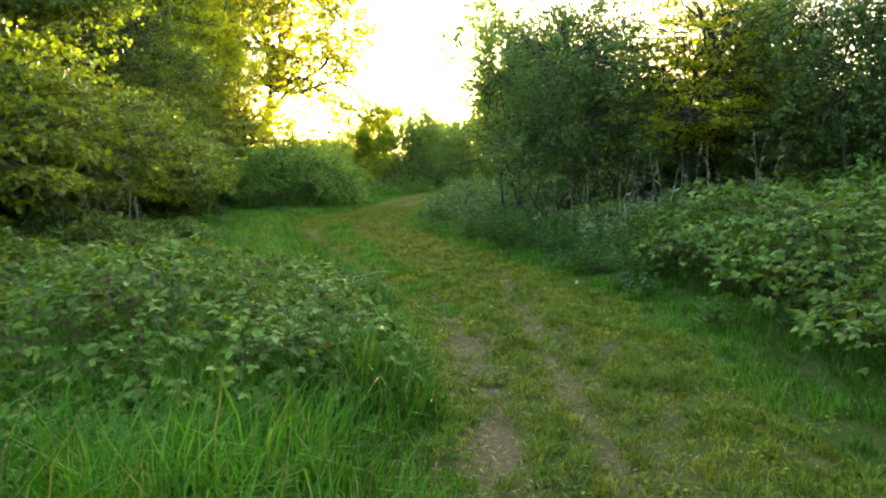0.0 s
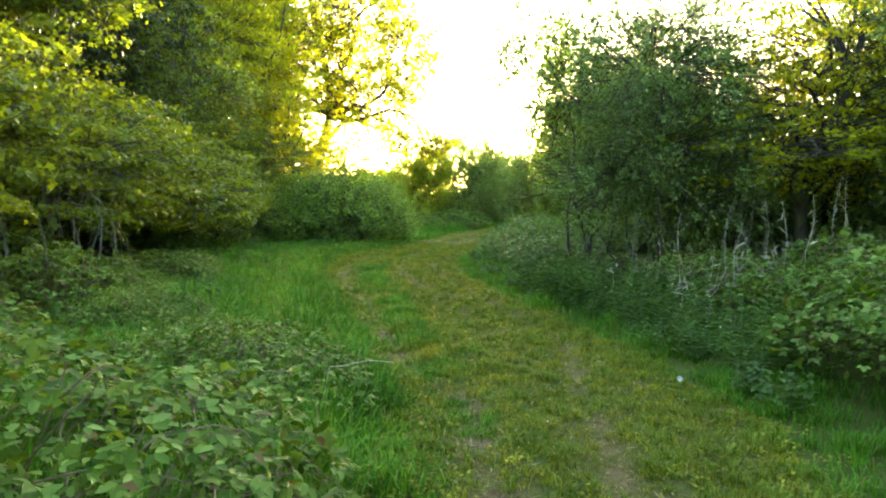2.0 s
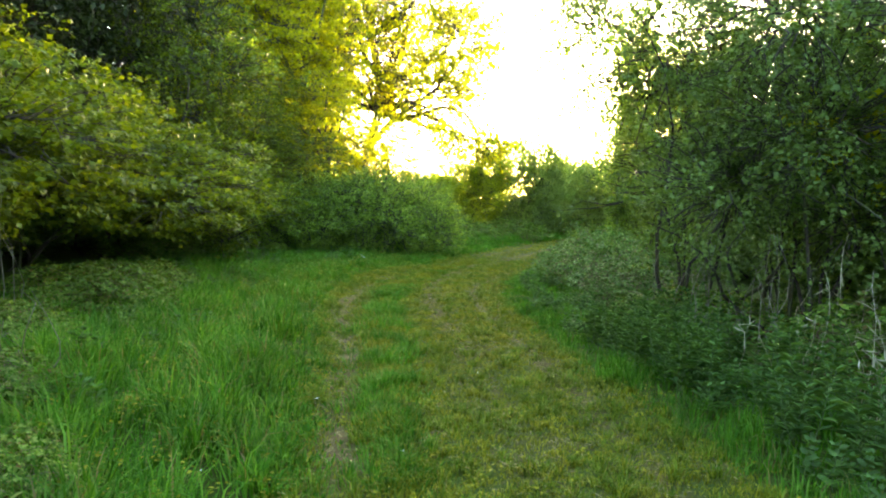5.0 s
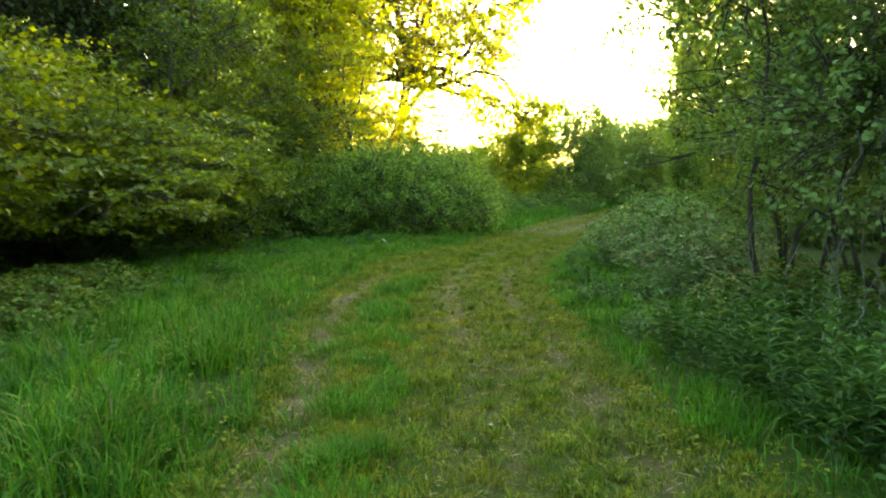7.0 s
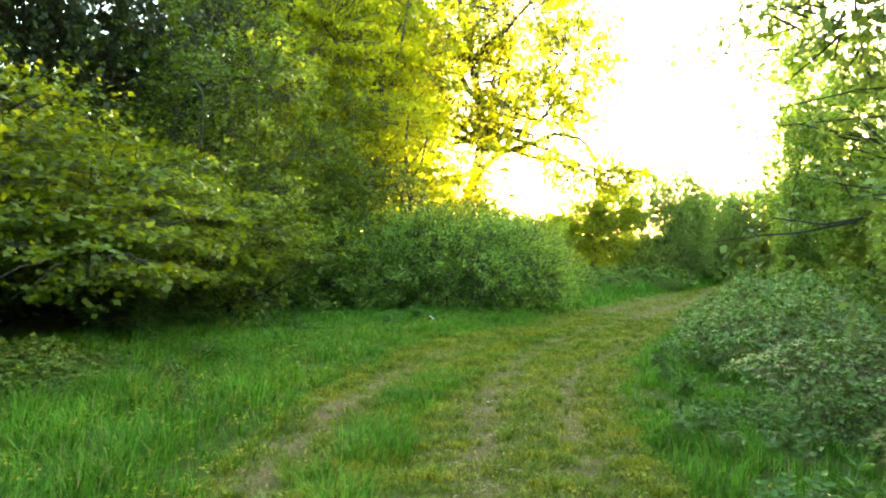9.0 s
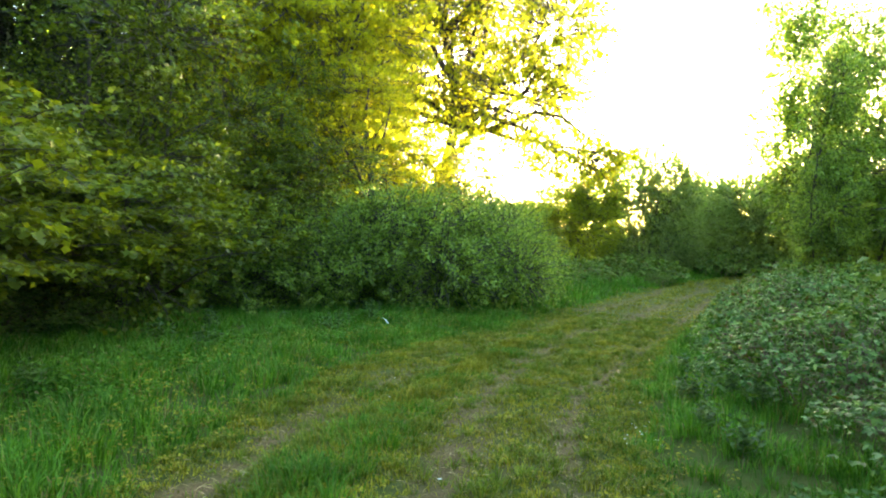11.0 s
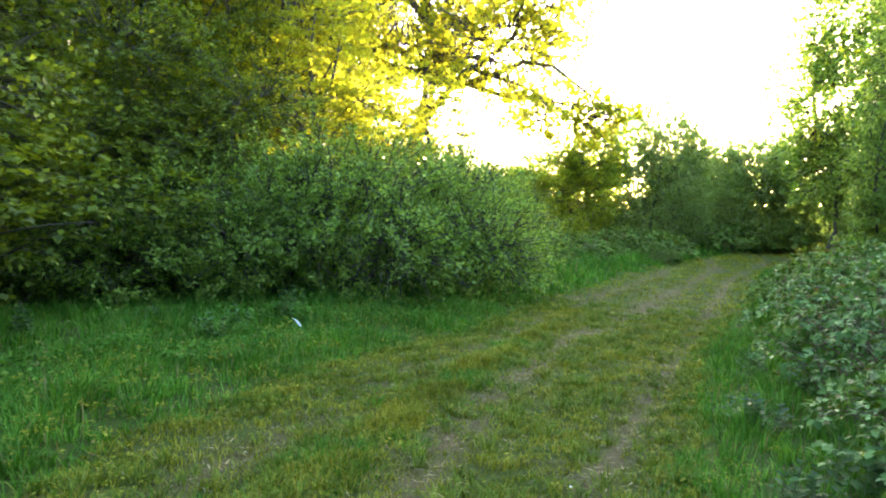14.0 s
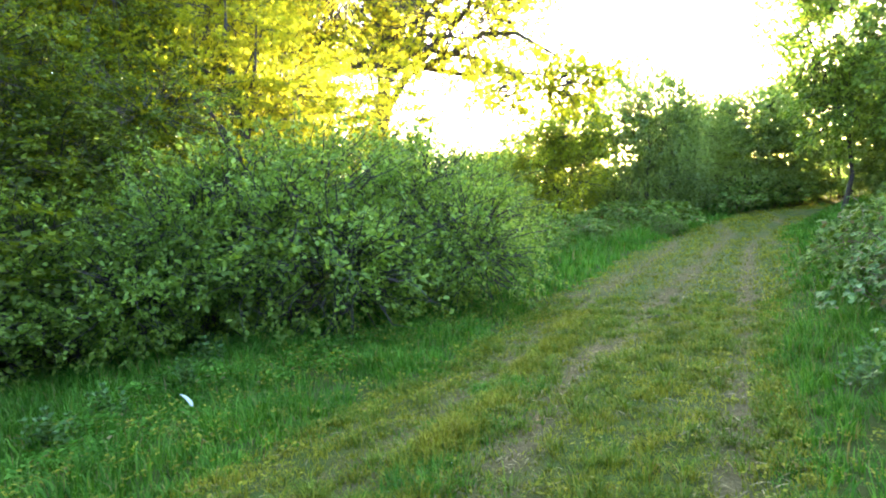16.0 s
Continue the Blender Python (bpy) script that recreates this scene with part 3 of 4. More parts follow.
near_bramble = bramble_patch(31, 420, OVAL, 0.062, 8, 1700)
broad_bramble = bramble_patch(34, 270, OVAL, 0.060, 8, 1300, 0.13, M_BROAD)
wide_bramble = bramble_patch(32, 360, DIAMOND, 0.07, 9, 1900)
far_bramble = bramble_patch(33, 130, DIAMOND, 0.11, 6, 750)
LEFT_BRAMBLES = [(-1.95, 4.5, 1.02, 0.92), (-2.5, 2.4, 0.75, 0.6), (-4.6, 3.9, 1.1, 0.95), (-4.4, 6.3, 1.0, 0.85), (-1.95, 7.1, 0.72, 0.55), (-2.6, 8.4, 0.45, 0.4), (-6.4, 5.6, 1.1, 1.1)]
for k, (x, y, s, h) in enumerate(LEFT_BRAMBLES):
    place(near_bramble, x, y, s, k * 77, h)
place(near_bramble, -3.9, 9.4, 0.55, 12, 0.45)
place(near_bramble, -1.75, 36.9, 0.4, 12, 0.5)
place(near_bramble, -3.1, 36.4, 0.5, 80, 0.5)
place(near_bramble, -5.7, 9.9, 0.9, 200, 0.95)
RIGHT_BRAMBLES = [(4.25, 3.8, 1.05, 1.15), (4.6, 5.9, 1.15, 1.2), (4.45, 8.2, 1.1, 1.15), (7.2, 4.9, 1.3, 1.45), (7.4, 7.9, 1.3, 1.5), (4.7, 10.4, 1.05, 1.05), (7.0, 10.9, 1.2, 1.3),
                  (3.6, 12.8, 0.85, 0.75), (2.15, 15.6, 0.75, 0.5), (1.4, 18.0, 0.8, 0.66), (0.85, 20.2, 0.85, 0.92), (1.0, 22.6, 0.95, 1.08), (1.15, 24.6, 0.95, 1.05), (0.85, 16.9, 0.35, 0.4)]
for k, (x, y, s, h) in enumerate(RIGHT_BRAMBLES):
    place(broad_bramble if k in (9, 10, 11, 12, 13) else near_bramble if k == 0 else far_bramble if x > 6.9 else wide_bramble, x, y, s, k * 53, h)
for k, (x, y, s, h) in enumerate([(1.45, 26.8, 1.0, 1.1), (2.0, 29.0, 1.0, 1.0), (3.2, 31, 1.1, 1.0), (4.4, 34, 1.2, 1.0), (-4.6, 36, 1.1, 0.8), (-2.6, 38.6, 1.2, 0.9), (-6.5, 38.5, 1.2, 0.9),
                                  (0.3, 43.6, 1.1, 1.0), (2.2, 45, 1.3, 1.1), (-5, 33.2, 0.9, 0.7), (-9.2, 19.5, 0.8, 0.5), (-5.7, 13.2, 0.7, 0.55), (-5.2, 11.3, 0.5, 0.4), (-6.4, 15.0, 0.6, 0.45)]):
    place(far_bramble if y > 28 else wide_bramble, x, y, s, k * 97, h)

# ---- trees and shrubs ----
maple = woody("field_maple", "small maple with drooping bright yellow-green spring leaves", "tree", 41, 5,
              [(0.6, -0.4, 3.0, 1.7, 1.6, 1.1), (-0.9, 0.8, 3.4, 1.7, 1.7, 1.2), (1.7, 0.7, 2.3, 1.5, 1.6, 0.9), (0.9, -1.7, 2.2, 1.4, 1.3, 0.9), (-0.6, -1.5, 3.0, 1.4, 1.3, 1.0), (2.3, -0.6, 1.7, 1.0, 1.2, 0.6)],
              3600, 13, 0.084, 0.34, LOBED, M_YELLOW, M_BARK, droop=0.3, gaps=0.18, low=1.05, thick=0.04, twigs=0.25, tumble=0.5, layer=0.42)
for k, (x, y, s, a, h) in enumerate([(-7.2, 4.6, 0.8, 30, 0.95), (-8.2, 8.4, 1.0, 10, 1.05), (-8.5, 12.2, 1.05, -15, 0.94), (-9.2, 15.8, 1.1, 20, 0.86), (-10.2, 19.2, 1.1, -5, 0.74), (-11.4, 22.6, 1.15, 30, 0.8)]):
    place(maple, x, y, s, a, h)
sallow = woody("sallow_bush", "dense rounded sallow bush with soft green leaves reaching the grass", "bush", 42, 9,
               [(0, 0, 1.35, 1.5, 1.4, 1.2), (0.9, -0.6, 0.9, 1.0, 0.9, 0.8), (-0.9, -0.4, 1.0, 1.1, 1.0, 0.9), (0.2, 0.6, 1.8, 1.1, 1.0, 0.8)],
               2500, 13, 0.066, 0.33, OVAL, M_GREEN, M_BARK, droop=0.1, gaps=0.14, low=0.12, shell=0.5, thick=0.022, twigs=0.5, ragged=0.55, tumble=0.55)
for k, (x, y, s, a, h) in enumerate([(-8.4, 24.1, 0.85, 60, 0.72), (-9.7, 22.3, 0.85, 190, 0.65), (-7.3, 25.3, 0.8, 300, 0.85), (-6.3, 26.0, 1.0, 10, 0.95), (-4.9, 27.2, 0.8, 140, 0.85), (-5.6, 29.6, 1.0, 220, 0.9), (-6.4, 32.6, 1.0, 280, 0.9)]):
    place(sallow, x, y, s, a, h)
hawthorn = woody("hawthorn_tree", "tall ragged hawthorn with fresh green leaves over dark inner boughs", "tree", 57, 6,
                 [(0.2, 0, 1.3, 1.5, 1.4, 1.2), (0.9, -0.5, 2.7, 1.4, 1.3, 0.9), (-0.6, 0.3, 3.9, 1.6, 1.5, 1.0), (0.9, -0.4, 4.9, 1.5, 1.4, 0.9), (-0.2, 0.3, 6.3, 1.5, 1.4, 1.1), (1.6, -1.1, 1.1, 1.1, 1.0, 0.8), (-1.4, -0.7, 1.5, 1.0, 1.0, 1.1)],
                 3000, 13, 0.082, 0.34, LOBED, M_HAWTHORN, M_BARK, droop=0.15, gaps=0.24, low=0.25, shell=0.45, thick=0.06, twigs=0.35, ragged=0.42, tumble=0.5)
for k, (x, y, s, a, h) in enumerate([(-9.8, 21.6, 1.05, 0, 0.95), (-9.7, 24.9, 0.9, 130, 0.62), (-8.6, 26.0, 0.8, 260, 0.5)]):
    place(hawthorn, x, y, s, a, h)
willow = woody("grey_willow", "grey-green willow with slender branches and small leaves among brambles", "tree", 43, 6,
               [(0.3, 0, 3.0, 1.3, 1.3, 1.3), (-0.6, -0.3, 3.9, 1.2, 1.1, 1.1), (1.1, 0.3, 4.4, 1.3, 1.2, 1.3), (0.2, 0, 5.6, 1.1, 1.0, 1.1), (-0.2, 0.4, 1.9, 1.1, 1.0, 0.9), (1.0, -0.5, 2.2, 1.1, 1.1, 0.9), (-1.3, -0.4, 4.2, 0.9, 0.8, 0.6), (-1.0, 0.2, 3.2, 0.8, 0.8, 0.5), (-1.3, 0, 5.1, 0.8, 0.7, 0.6)],
               3700, 12, 0.06, 0.32, DIAMOND, M_GREY, M_BARK, droop=0.0, gaps=0.08, low=0.5, shell=0.35, thick=0.036, twigs=0.3, ragged=0.45, tumble=0.6)
for k, (x, y, s, a, h) in enumerate([(1.9, 16.2, 1.02, 0, 1.0), (3.1, 14.5, 0.95, 215, 0.85), (4.4, 17.3, 0.85, 100, 0.8), (4.2, 20.0, 1.0, 300, 0.95),
                                     (8.6, 12.8, 1.15, 150, 1.1), (8.6, 15.4, 1.1, 320, 1.1), (8.2, 17.4, 1.1, 20, 1.1), (10.6, 14.0, 1.25, 30, 1.25), (10.4, 11.0, 1.25, 250, 1.2), (12.5, 15.5, 1.2, 10, 0.9), (10.8, 7.2, 1.25, 70, 1.2)]):
    place(willow, x, y, s, a, h)
oak = woody("tall_oak", "tall open oak with sunlit golden young leaves and dark limbs", "tree", 44, 1,
            [(0.6, 0, 7.5, 2.6, 2.4, 2.2), (3.4, -1, 9.5, 2.4, 2.2, 2.0), (-2.2, 0.5, 9.8, 2.4, 2.2, 2.2), (1.4, 0, 12.4, 2.6, 2.2, 2.0), (4.4, -1.2, 5.6, 2.2, 1.6, 1.3), (5.6, -1.4, 7.6, 1.8, 1.4, 1.5), (-2.5, 0, 5.5, 2.2, 2, 1.6), (6.4, -1.6, 3.6, 1.8, 1.1, 0.5)],
            4300, 14, 0.135, 0.5, LOBED, M_OAK, M_BARK, droop=0.1, gaps=-0.12, low=1.5, shell=0.35, limbs=26, thick=0.26, twigs=0.9, tumble=1.0)
place(oak, -11.6, 38.5, 1.08, 0, 1.2)
backwood = woody("wood_tree", "tall dark broadleaved tree in the wood behind the hedge", "tree", 45, 1,
                 [(0, 0, 5, 2.0, 2.0, 1.8), (1.3, -0.6, 6.8, 1.8, 1.7, 1.6), (-1.3, 0.5, 6.6, 1.8, 1.8, 1.6), (0, 0, 8.8, 1.8, 1.8, 1.6), (0.8, -1.0, 3.2, 1.7, 1.6, 1.2), (-1.1, 0.6, 3.0, 1.6, 1.6, 1.2)],
                 2600, 12, 0.12, 0.45, LOBED, M_OAK, M_BARK, droop=0.2, gaps=0.05, low=1.3, shell=0.4, limbs=14, thick=0.16, twigs=0.3, tumble=0.8, layer=0.6)
for k, (x, y, s, a, h) in enumerate([(-8.9, 28.9, 0.62, 90, 0.6), (-7.4, 31.6, 0.5, 190, 0.48), (-12.4, 27.6, 0.95, 20, 1.15), (-10.8, 30.4, 1.0, 90, 1.2), (-12.6, 30.5, 1.0, 250, 1.3), (-16.0, 35.5, 1.1, 210, 1.5), (-19, 40, 1.4, 20, 1.5),
                                     (-24, 44, 1.5, 50, 1.6), (-20, 50, 1.6, 200, 1.6)]):
    place(backwood, x, y, s, a, h)
olive_wood = woody("hazel_tree", "tall olive-green tree half in shade behind the bushes", "tree", 54, 1,
                   [(0, 0, 5, 2.0, 2.0, 1.8), (1.2, -0.6, 7.0, 1.8, 1.7, 1.6), (-1.2, 0.5, 6.6, 1.8, 1.8, 1.6), (0, 0, 9.0, 1.8, 1.8, 1.6), (0.8, -1.0, 3.0, 1.8, 1.7, 1.3), (-1.1, 0.6, 3.0, 1.7, 1.7, 1.3)],
                   2500, 12, 0.11, 0.42, DIAMOND, M_YELLOW, M_BARK, droop=0.2, gaps=-0.15, low=1.2, shell=0.4, limbs=10, thick=0.16, twigs=0.2)
for k, (x, y, s, a, h) in enumerate([(-10.4, 27.6, 0.6, 100, 0.6)]):
    place(olive_wood, x, y, s, a, h)
# crown colour carries the darkness of the shaded gaps behind the maples
dark_wood = woody("shade_painted_tree", "tall tree of the wood, deep shade put into its near-black leaf colour", "tree", 49, 1,
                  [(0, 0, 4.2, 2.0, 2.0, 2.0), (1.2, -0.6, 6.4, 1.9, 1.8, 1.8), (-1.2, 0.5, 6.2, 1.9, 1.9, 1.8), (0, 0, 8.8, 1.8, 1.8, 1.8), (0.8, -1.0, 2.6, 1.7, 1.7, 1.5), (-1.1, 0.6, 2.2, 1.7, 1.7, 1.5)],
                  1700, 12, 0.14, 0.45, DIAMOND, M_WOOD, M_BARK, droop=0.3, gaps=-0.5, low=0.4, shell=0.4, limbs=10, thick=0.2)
# the last three are unseen, added to cut skylight on the right
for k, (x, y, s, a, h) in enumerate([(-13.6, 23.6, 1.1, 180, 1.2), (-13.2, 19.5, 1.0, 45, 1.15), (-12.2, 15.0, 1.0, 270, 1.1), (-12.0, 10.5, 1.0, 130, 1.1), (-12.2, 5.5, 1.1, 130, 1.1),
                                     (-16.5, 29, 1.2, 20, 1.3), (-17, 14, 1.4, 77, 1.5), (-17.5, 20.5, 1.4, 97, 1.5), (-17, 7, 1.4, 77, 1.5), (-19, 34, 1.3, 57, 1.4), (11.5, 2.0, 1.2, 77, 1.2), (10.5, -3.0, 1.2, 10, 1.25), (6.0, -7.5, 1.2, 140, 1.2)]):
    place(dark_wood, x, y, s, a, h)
far_bush = woody("round_bush", "large rounded green bush at the far bend, leaf colour paled for haze", "bush", 46, 7,
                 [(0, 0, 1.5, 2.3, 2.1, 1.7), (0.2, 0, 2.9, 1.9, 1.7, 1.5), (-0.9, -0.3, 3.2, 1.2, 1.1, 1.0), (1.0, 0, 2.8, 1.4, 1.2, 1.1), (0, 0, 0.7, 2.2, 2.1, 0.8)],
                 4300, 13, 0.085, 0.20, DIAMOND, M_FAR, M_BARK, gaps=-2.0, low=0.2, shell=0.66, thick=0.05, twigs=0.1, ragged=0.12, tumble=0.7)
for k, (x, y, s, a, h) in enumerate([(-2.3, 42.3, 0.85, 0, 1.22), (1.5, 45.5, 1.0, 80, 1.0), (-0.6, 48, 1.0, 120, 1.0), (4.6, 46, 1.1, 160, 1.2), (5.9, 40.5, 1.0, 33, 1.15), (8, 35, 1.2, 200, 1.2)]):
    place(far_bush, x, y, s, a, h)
thicket = woody("wood_thicket", "dense shaded undergrowth thicket closing the edge of the wood", "bush", 51, 6,
                [(0, 0, 1.5, 2.3, 2.1, 1.6), (0.2, 0, 2.9, 1.9, 1.7, 1.4), (0, 0, 0.7, 2.3, 2.2, 0.8)],
                1300, 11, 0.15, 0.4, LOBED, M_GREY, M_BARK, gaps=-0.7, low=0.1, shell=0.5, thick=0.05, twigs=0.08)
for k, (x, y, s, a, h) in enumerate([(9.5, 42, 1.3, 240, 1.2), (10.5, 37, 1.4, 120, 1.4), (-13, 41, 1.2, 20, 1.0), (-0.2, 52, 1.2, 50, 1.2), (-5.8, 47, 1.2, 150, 1.0), (9.5, 27, 1.1, 50, 1.0), (8.5, 21.5, 1.0, 80, 0.9), (12, 18.5, 1.2, 120, 1.0),
                                     (13.5, 13, 1.2, 10, 1.0), (13, 8, 1.2, 10, 1.0), (12, 3.5, 1.2, 70, 0.9), (14, 24, 1.4, 0, 1.2), (6.5, 19.5, 0.6, 80, 0.6), (5.2, 18.2, 0.5, 80, 0.5), (8.2, 15.5, 0.7, 50, 0.6),
                                     (10, 12.5, 0.8, 50, 0.6), (5.6, 24.5, 0.9, 50, 0.8), (7.5, 30, 1.1, 50, 1.0), (-12.8, 13, 0.9, 10, 0.5), (-12.2, 8, 0.9, 90, 0.5), (-12.8, 17.5, 0.9, 170, 0.5), (-14, 22, 1.0, 250, 0.5),
                                     (-12, 27.5, 0.9, 250, 0.6), (-12, 32, 1.1, 250, 0.7), (-16, 26, 1.2, 5, 1.0), (-16, 8, 1.2, 5, 1.0)]):
    place(thicket, x, y, s, a, h, label="dark shaded undergrowth below the trees of the wood" if x < -11 else "")
yellow_far = woody("young_ash", "young sunlit yellow-green tree beside the dark bush", "tree", 47, 3,
                   [(0, 0, 2.5, 1.4, 1.3, 1.6), (0.5, 0, 4.2, 1.1, 1.0, 1.2), (-0.8, 0, 3.4, 1.1, 1.0, 1.1)],
                   1900, 12, 0.10, 0.4, DIAMOND, M_ASH, M_BARK, gaps=-0.25, low=0.3, shell=0.35, thick=0.05, tumble=0.9)
for k, (x, y, s, a, h) in enumerate([(-4.7, 40.5, 0.95, 0, 0.8), (-6.9, 40, 0.8, 90, 0.52), (-9.0, 39.5, 0.9, 190, 0.5), (-8.0, 42.6, 1.1, 250, 0.55)]):
    place(yellow_far, x, y, s, a, h)
birch = woody("slender_birch", "slender birch with fine light leaves and a thin trunk", "tree", 48, 1,
              [(0, 0, 4.0, 1.3, 1.2, 1.6), (0.2, 0, 6.2, 1.1, 1.0, 1.6), (-0.4, 0, 8.0, 0.8, 0.8, 1.3), (0.5, 0.2, 2.4, 1.1, 1.0, 0.9)],
              2200, 13, 0.10, 0.42, LOBED, M_GREEN, M_BARK, droop=0.3, gaps=-0.2, low=1.0, shell=0.3, limbs=10, thick=0.045)
for k, (x, y, s, a, h) in enumerate([(3.0, 39.5, 1.25, 0, 1.25), (2.0, 28.6, 0.5, 90, 0.6), (5.4, 31, 0.9, 190, 0.85), (4.6, 37.5, 1.1, 290, 1.0), (4.4, 27.5, 0.8, 100, 0.75)]):
    place(birch, x, y, s, a, h)
# the wood closes the place all round
ring_tree = woody("distant_wood_tree", "broad full-leaved tree of the surrounding wood", "tree", 52, 1,
                  [(0, 0, 5, 2.3, 2.3, 2.0), (0.5, -0.6, 7.4, 2.0, 1.9, 1.7), (0, 0, 2.2, 2.4, 2.4, 1.9)],
                  600, 11, 0.34, 0.6, DIAMOND, M_GREEN, M_BARK, gaps=-0.6, low=0.3, shell=0.5, limbs=6, thick=0.16, twigs=0.1)
for k in range(40):
    ang = radians(k * 9 + 5)
    x, y = -3 - 33 * math.sin(ang), 18 + (33 + 4 * math.sin(k * 2.3)) * math.cos(ang)
    if y > 36 and abs(x + 3) < 19:
        continue
    place(ring_tree, x, y, 1.35, k * 40, 0.55 if x > 5 and y > 5 else 1.25)
for k in range(13):
    place(thicket, -34 + 6 * k, 82 + 3 * math.sin(k * 1.7), 1.8, k * 50, 0.7)
golden = woody("spreading_field_maple", "spreading tree with layered olive-yellow leaves and low dark boughs", "tree", 50, 1,
               [(0, 0, 4.0, 2.2, 1.9, 1.0), (-1.2, -0.8, 2.9, 1.6, 1.4, 0.7), (1.3, 0.2, 3.1, 1.6, 1.5, 0.8), (0.3, 0.2, 5.3, 1.9, 1.7, 1.0), (-0.6, 0, 6.6, 1.3, 1.2, 0.9)],
               1900, 12, 0.088, 0.42, LOBED, M_OAK, M_BARK, droop=0.3, gaps=0.2, low=1.7, shell=0.35, limbs=18, thick=0.12, twigs=0.7, tumble=0.7, layer=0.5)
for k, (x, y, s, a, h) in enumerate([(5.9, 15.4, 1.0, 0, 0.85), (8.2, 19.4, 1.1, 90, 0.8)]):
    place(golden, x, y, s, a, h)
overhang = woody("overhanging_field_maple", "tall field maple reaching over the lower ones with yellow-green tiered boughs", "tree", 58, 1,
                 [(1.5, -0.5, 5.1, 1.5, 1.3, 0.7), (2.6, -0.2, 6.1, 1.4, 1.3, 0.8), (0.4, 0.2, 6.4, 1.7, 1.6, 1.0), (1.5, 0.3, 7.6, 1.6, 1.5, 1.0), (2.9, -0.6, 4.7, 0.8, 0.8, 0.5)],
                 2300, 13, 0.095, 0.36, LOBED, M_HAWTHORN, M_BARK, droop=0.35, gaps=0.12, low=3.6, shell=0.3, limbs=14, thick=0.11, twigs=0.5, tumble=0.42, layer=0.5)
place(overhang, -9.4, 12.6, 1.0, 0, 0.95)

# ---- herbs, dead stalks and small things ----


def stalks(name, label, category, seed, n, height, spread, mat, thick, lean, head=0):
    """A clump of thin bent stalks, some snapped over, with ragged heads."""
    rng = np.random.default_rng(seed)
    thing = tagged(new(name), label, category, "dead stalks in the brambles")
    root = rng.normal(0, spread, (n, 3)) * (1, 1, 0)
    tall = height * (0.55 + 0.6 * rng.random(n))
    tip = root + np.stack([rng.normal(0, lean, n) * tall, rng.normal(0, lean, n) * tall, tall], 1)
    p = bent(root, tip, 6, rng, 0.04)
    snap = rng.random(n) < 0.3
    p[snap, 4:] -= np.array([0, 0, 1.0]) * (0.25 + 0.2 * rng.random((snap.sum(), 1, 1))) * tall[snap, None, None] * np.array([0.5, 1.0])[None, :, None]
    v, f = tubes(p, np.tile(np.linspace(thick, thick * 0.4, 6), (n, 1)), 4)
    raw("stalk", v, f, mat, thing, kind="stuff")
    if head:
        s = rng.random((n, head))
        base, end = p[:, 3][:, None], p[:, 5][:, None]
        at = (base + (end - base) * s[..., None]).reshape(-1, 3)
        along = rng.normal(0, 1, at.shape) + (0, 0, -0.4)
        v, f = leaves(at, along, unit(rng.normal(0, 1, at.shape)), 0.07 + 0.12 * rng.random(len(at)), (SLIM[0] * (0.35, 1, 1), SLIM[1]))
        raw("dry_blade", v, f, mat, thing, kind="stuff")
    return thing


straw_clump = stalks("dead_grass_clump", "bleached dead tall grass leaning over the brambles", "dead grass", 61, 9, 1.25, 0.2, M_DEAD, 0.005, 0.24, 4)
for k, (x, y, h) in enumerate([(2.5, 10.9, 0.8), (3.0, 11.0, 1.0), (3.3, 11.5, 1.1), (2.8, 11.7, 0.85), (3.7, 11.2, 1.15), (4.1, 11.9, 1.2), (3.5, 10.4, 1.05), (4.6, 11.5, 1.35), (5.2, 12.2, 1.4), (4.2, 12.8, 1.2), (2.3, 12.4, 0.8),
                               (5.9, 12.0, 1.5), (6.4, 13.1, 1.5), (3.2, 13.4, 1.0), (4.9, 9.9, 1.4)]):
    place(straw_clump, x, y, 1.0, k * 67, h)
rods = stalks("dry_stem_clump", "thin upright dry grey-brown stems", "dead stems", 62, 5, 1.5, 0.22, M_PALE, 0.006, 0.10)
for k, (x, y, h) in enumerate([(1.35, 15.1, 0.75), (1.7, 14.0, 0.8), (2.2, 12.9, 0.9), (2.6, 13.9, 1.0), (1.5, 13.2, 0.7), (3.4, 12.5, 1.1), (1.9, 14.6, 1.2), (4.4, 13.6, 1.2), (-5.9, 10.9, 1.2), (-6.3, 11.8, 1.3), (-5.6, 11.6, 1.1), (-3.2, 9.9, 0.5)]):
    place(rods, x, y, 1.0, k * 91, h)


stems = stalks("pale_sapling_stem", "crooked pale thin stems under the drooping maple", "stems", 63, 3, 2.0, 0.25, M_PALE, 0.014, 0.08)
for k, (x, y, h) in enumerate([(-5.5, 10.5, 0.95), (-5.9, 11.4, 1.0), (-6.4, 12.2, 1.0), (-6.0, 9.6, 0.9)]):
    place(stems, x, y, 1.0, k * 111, h)


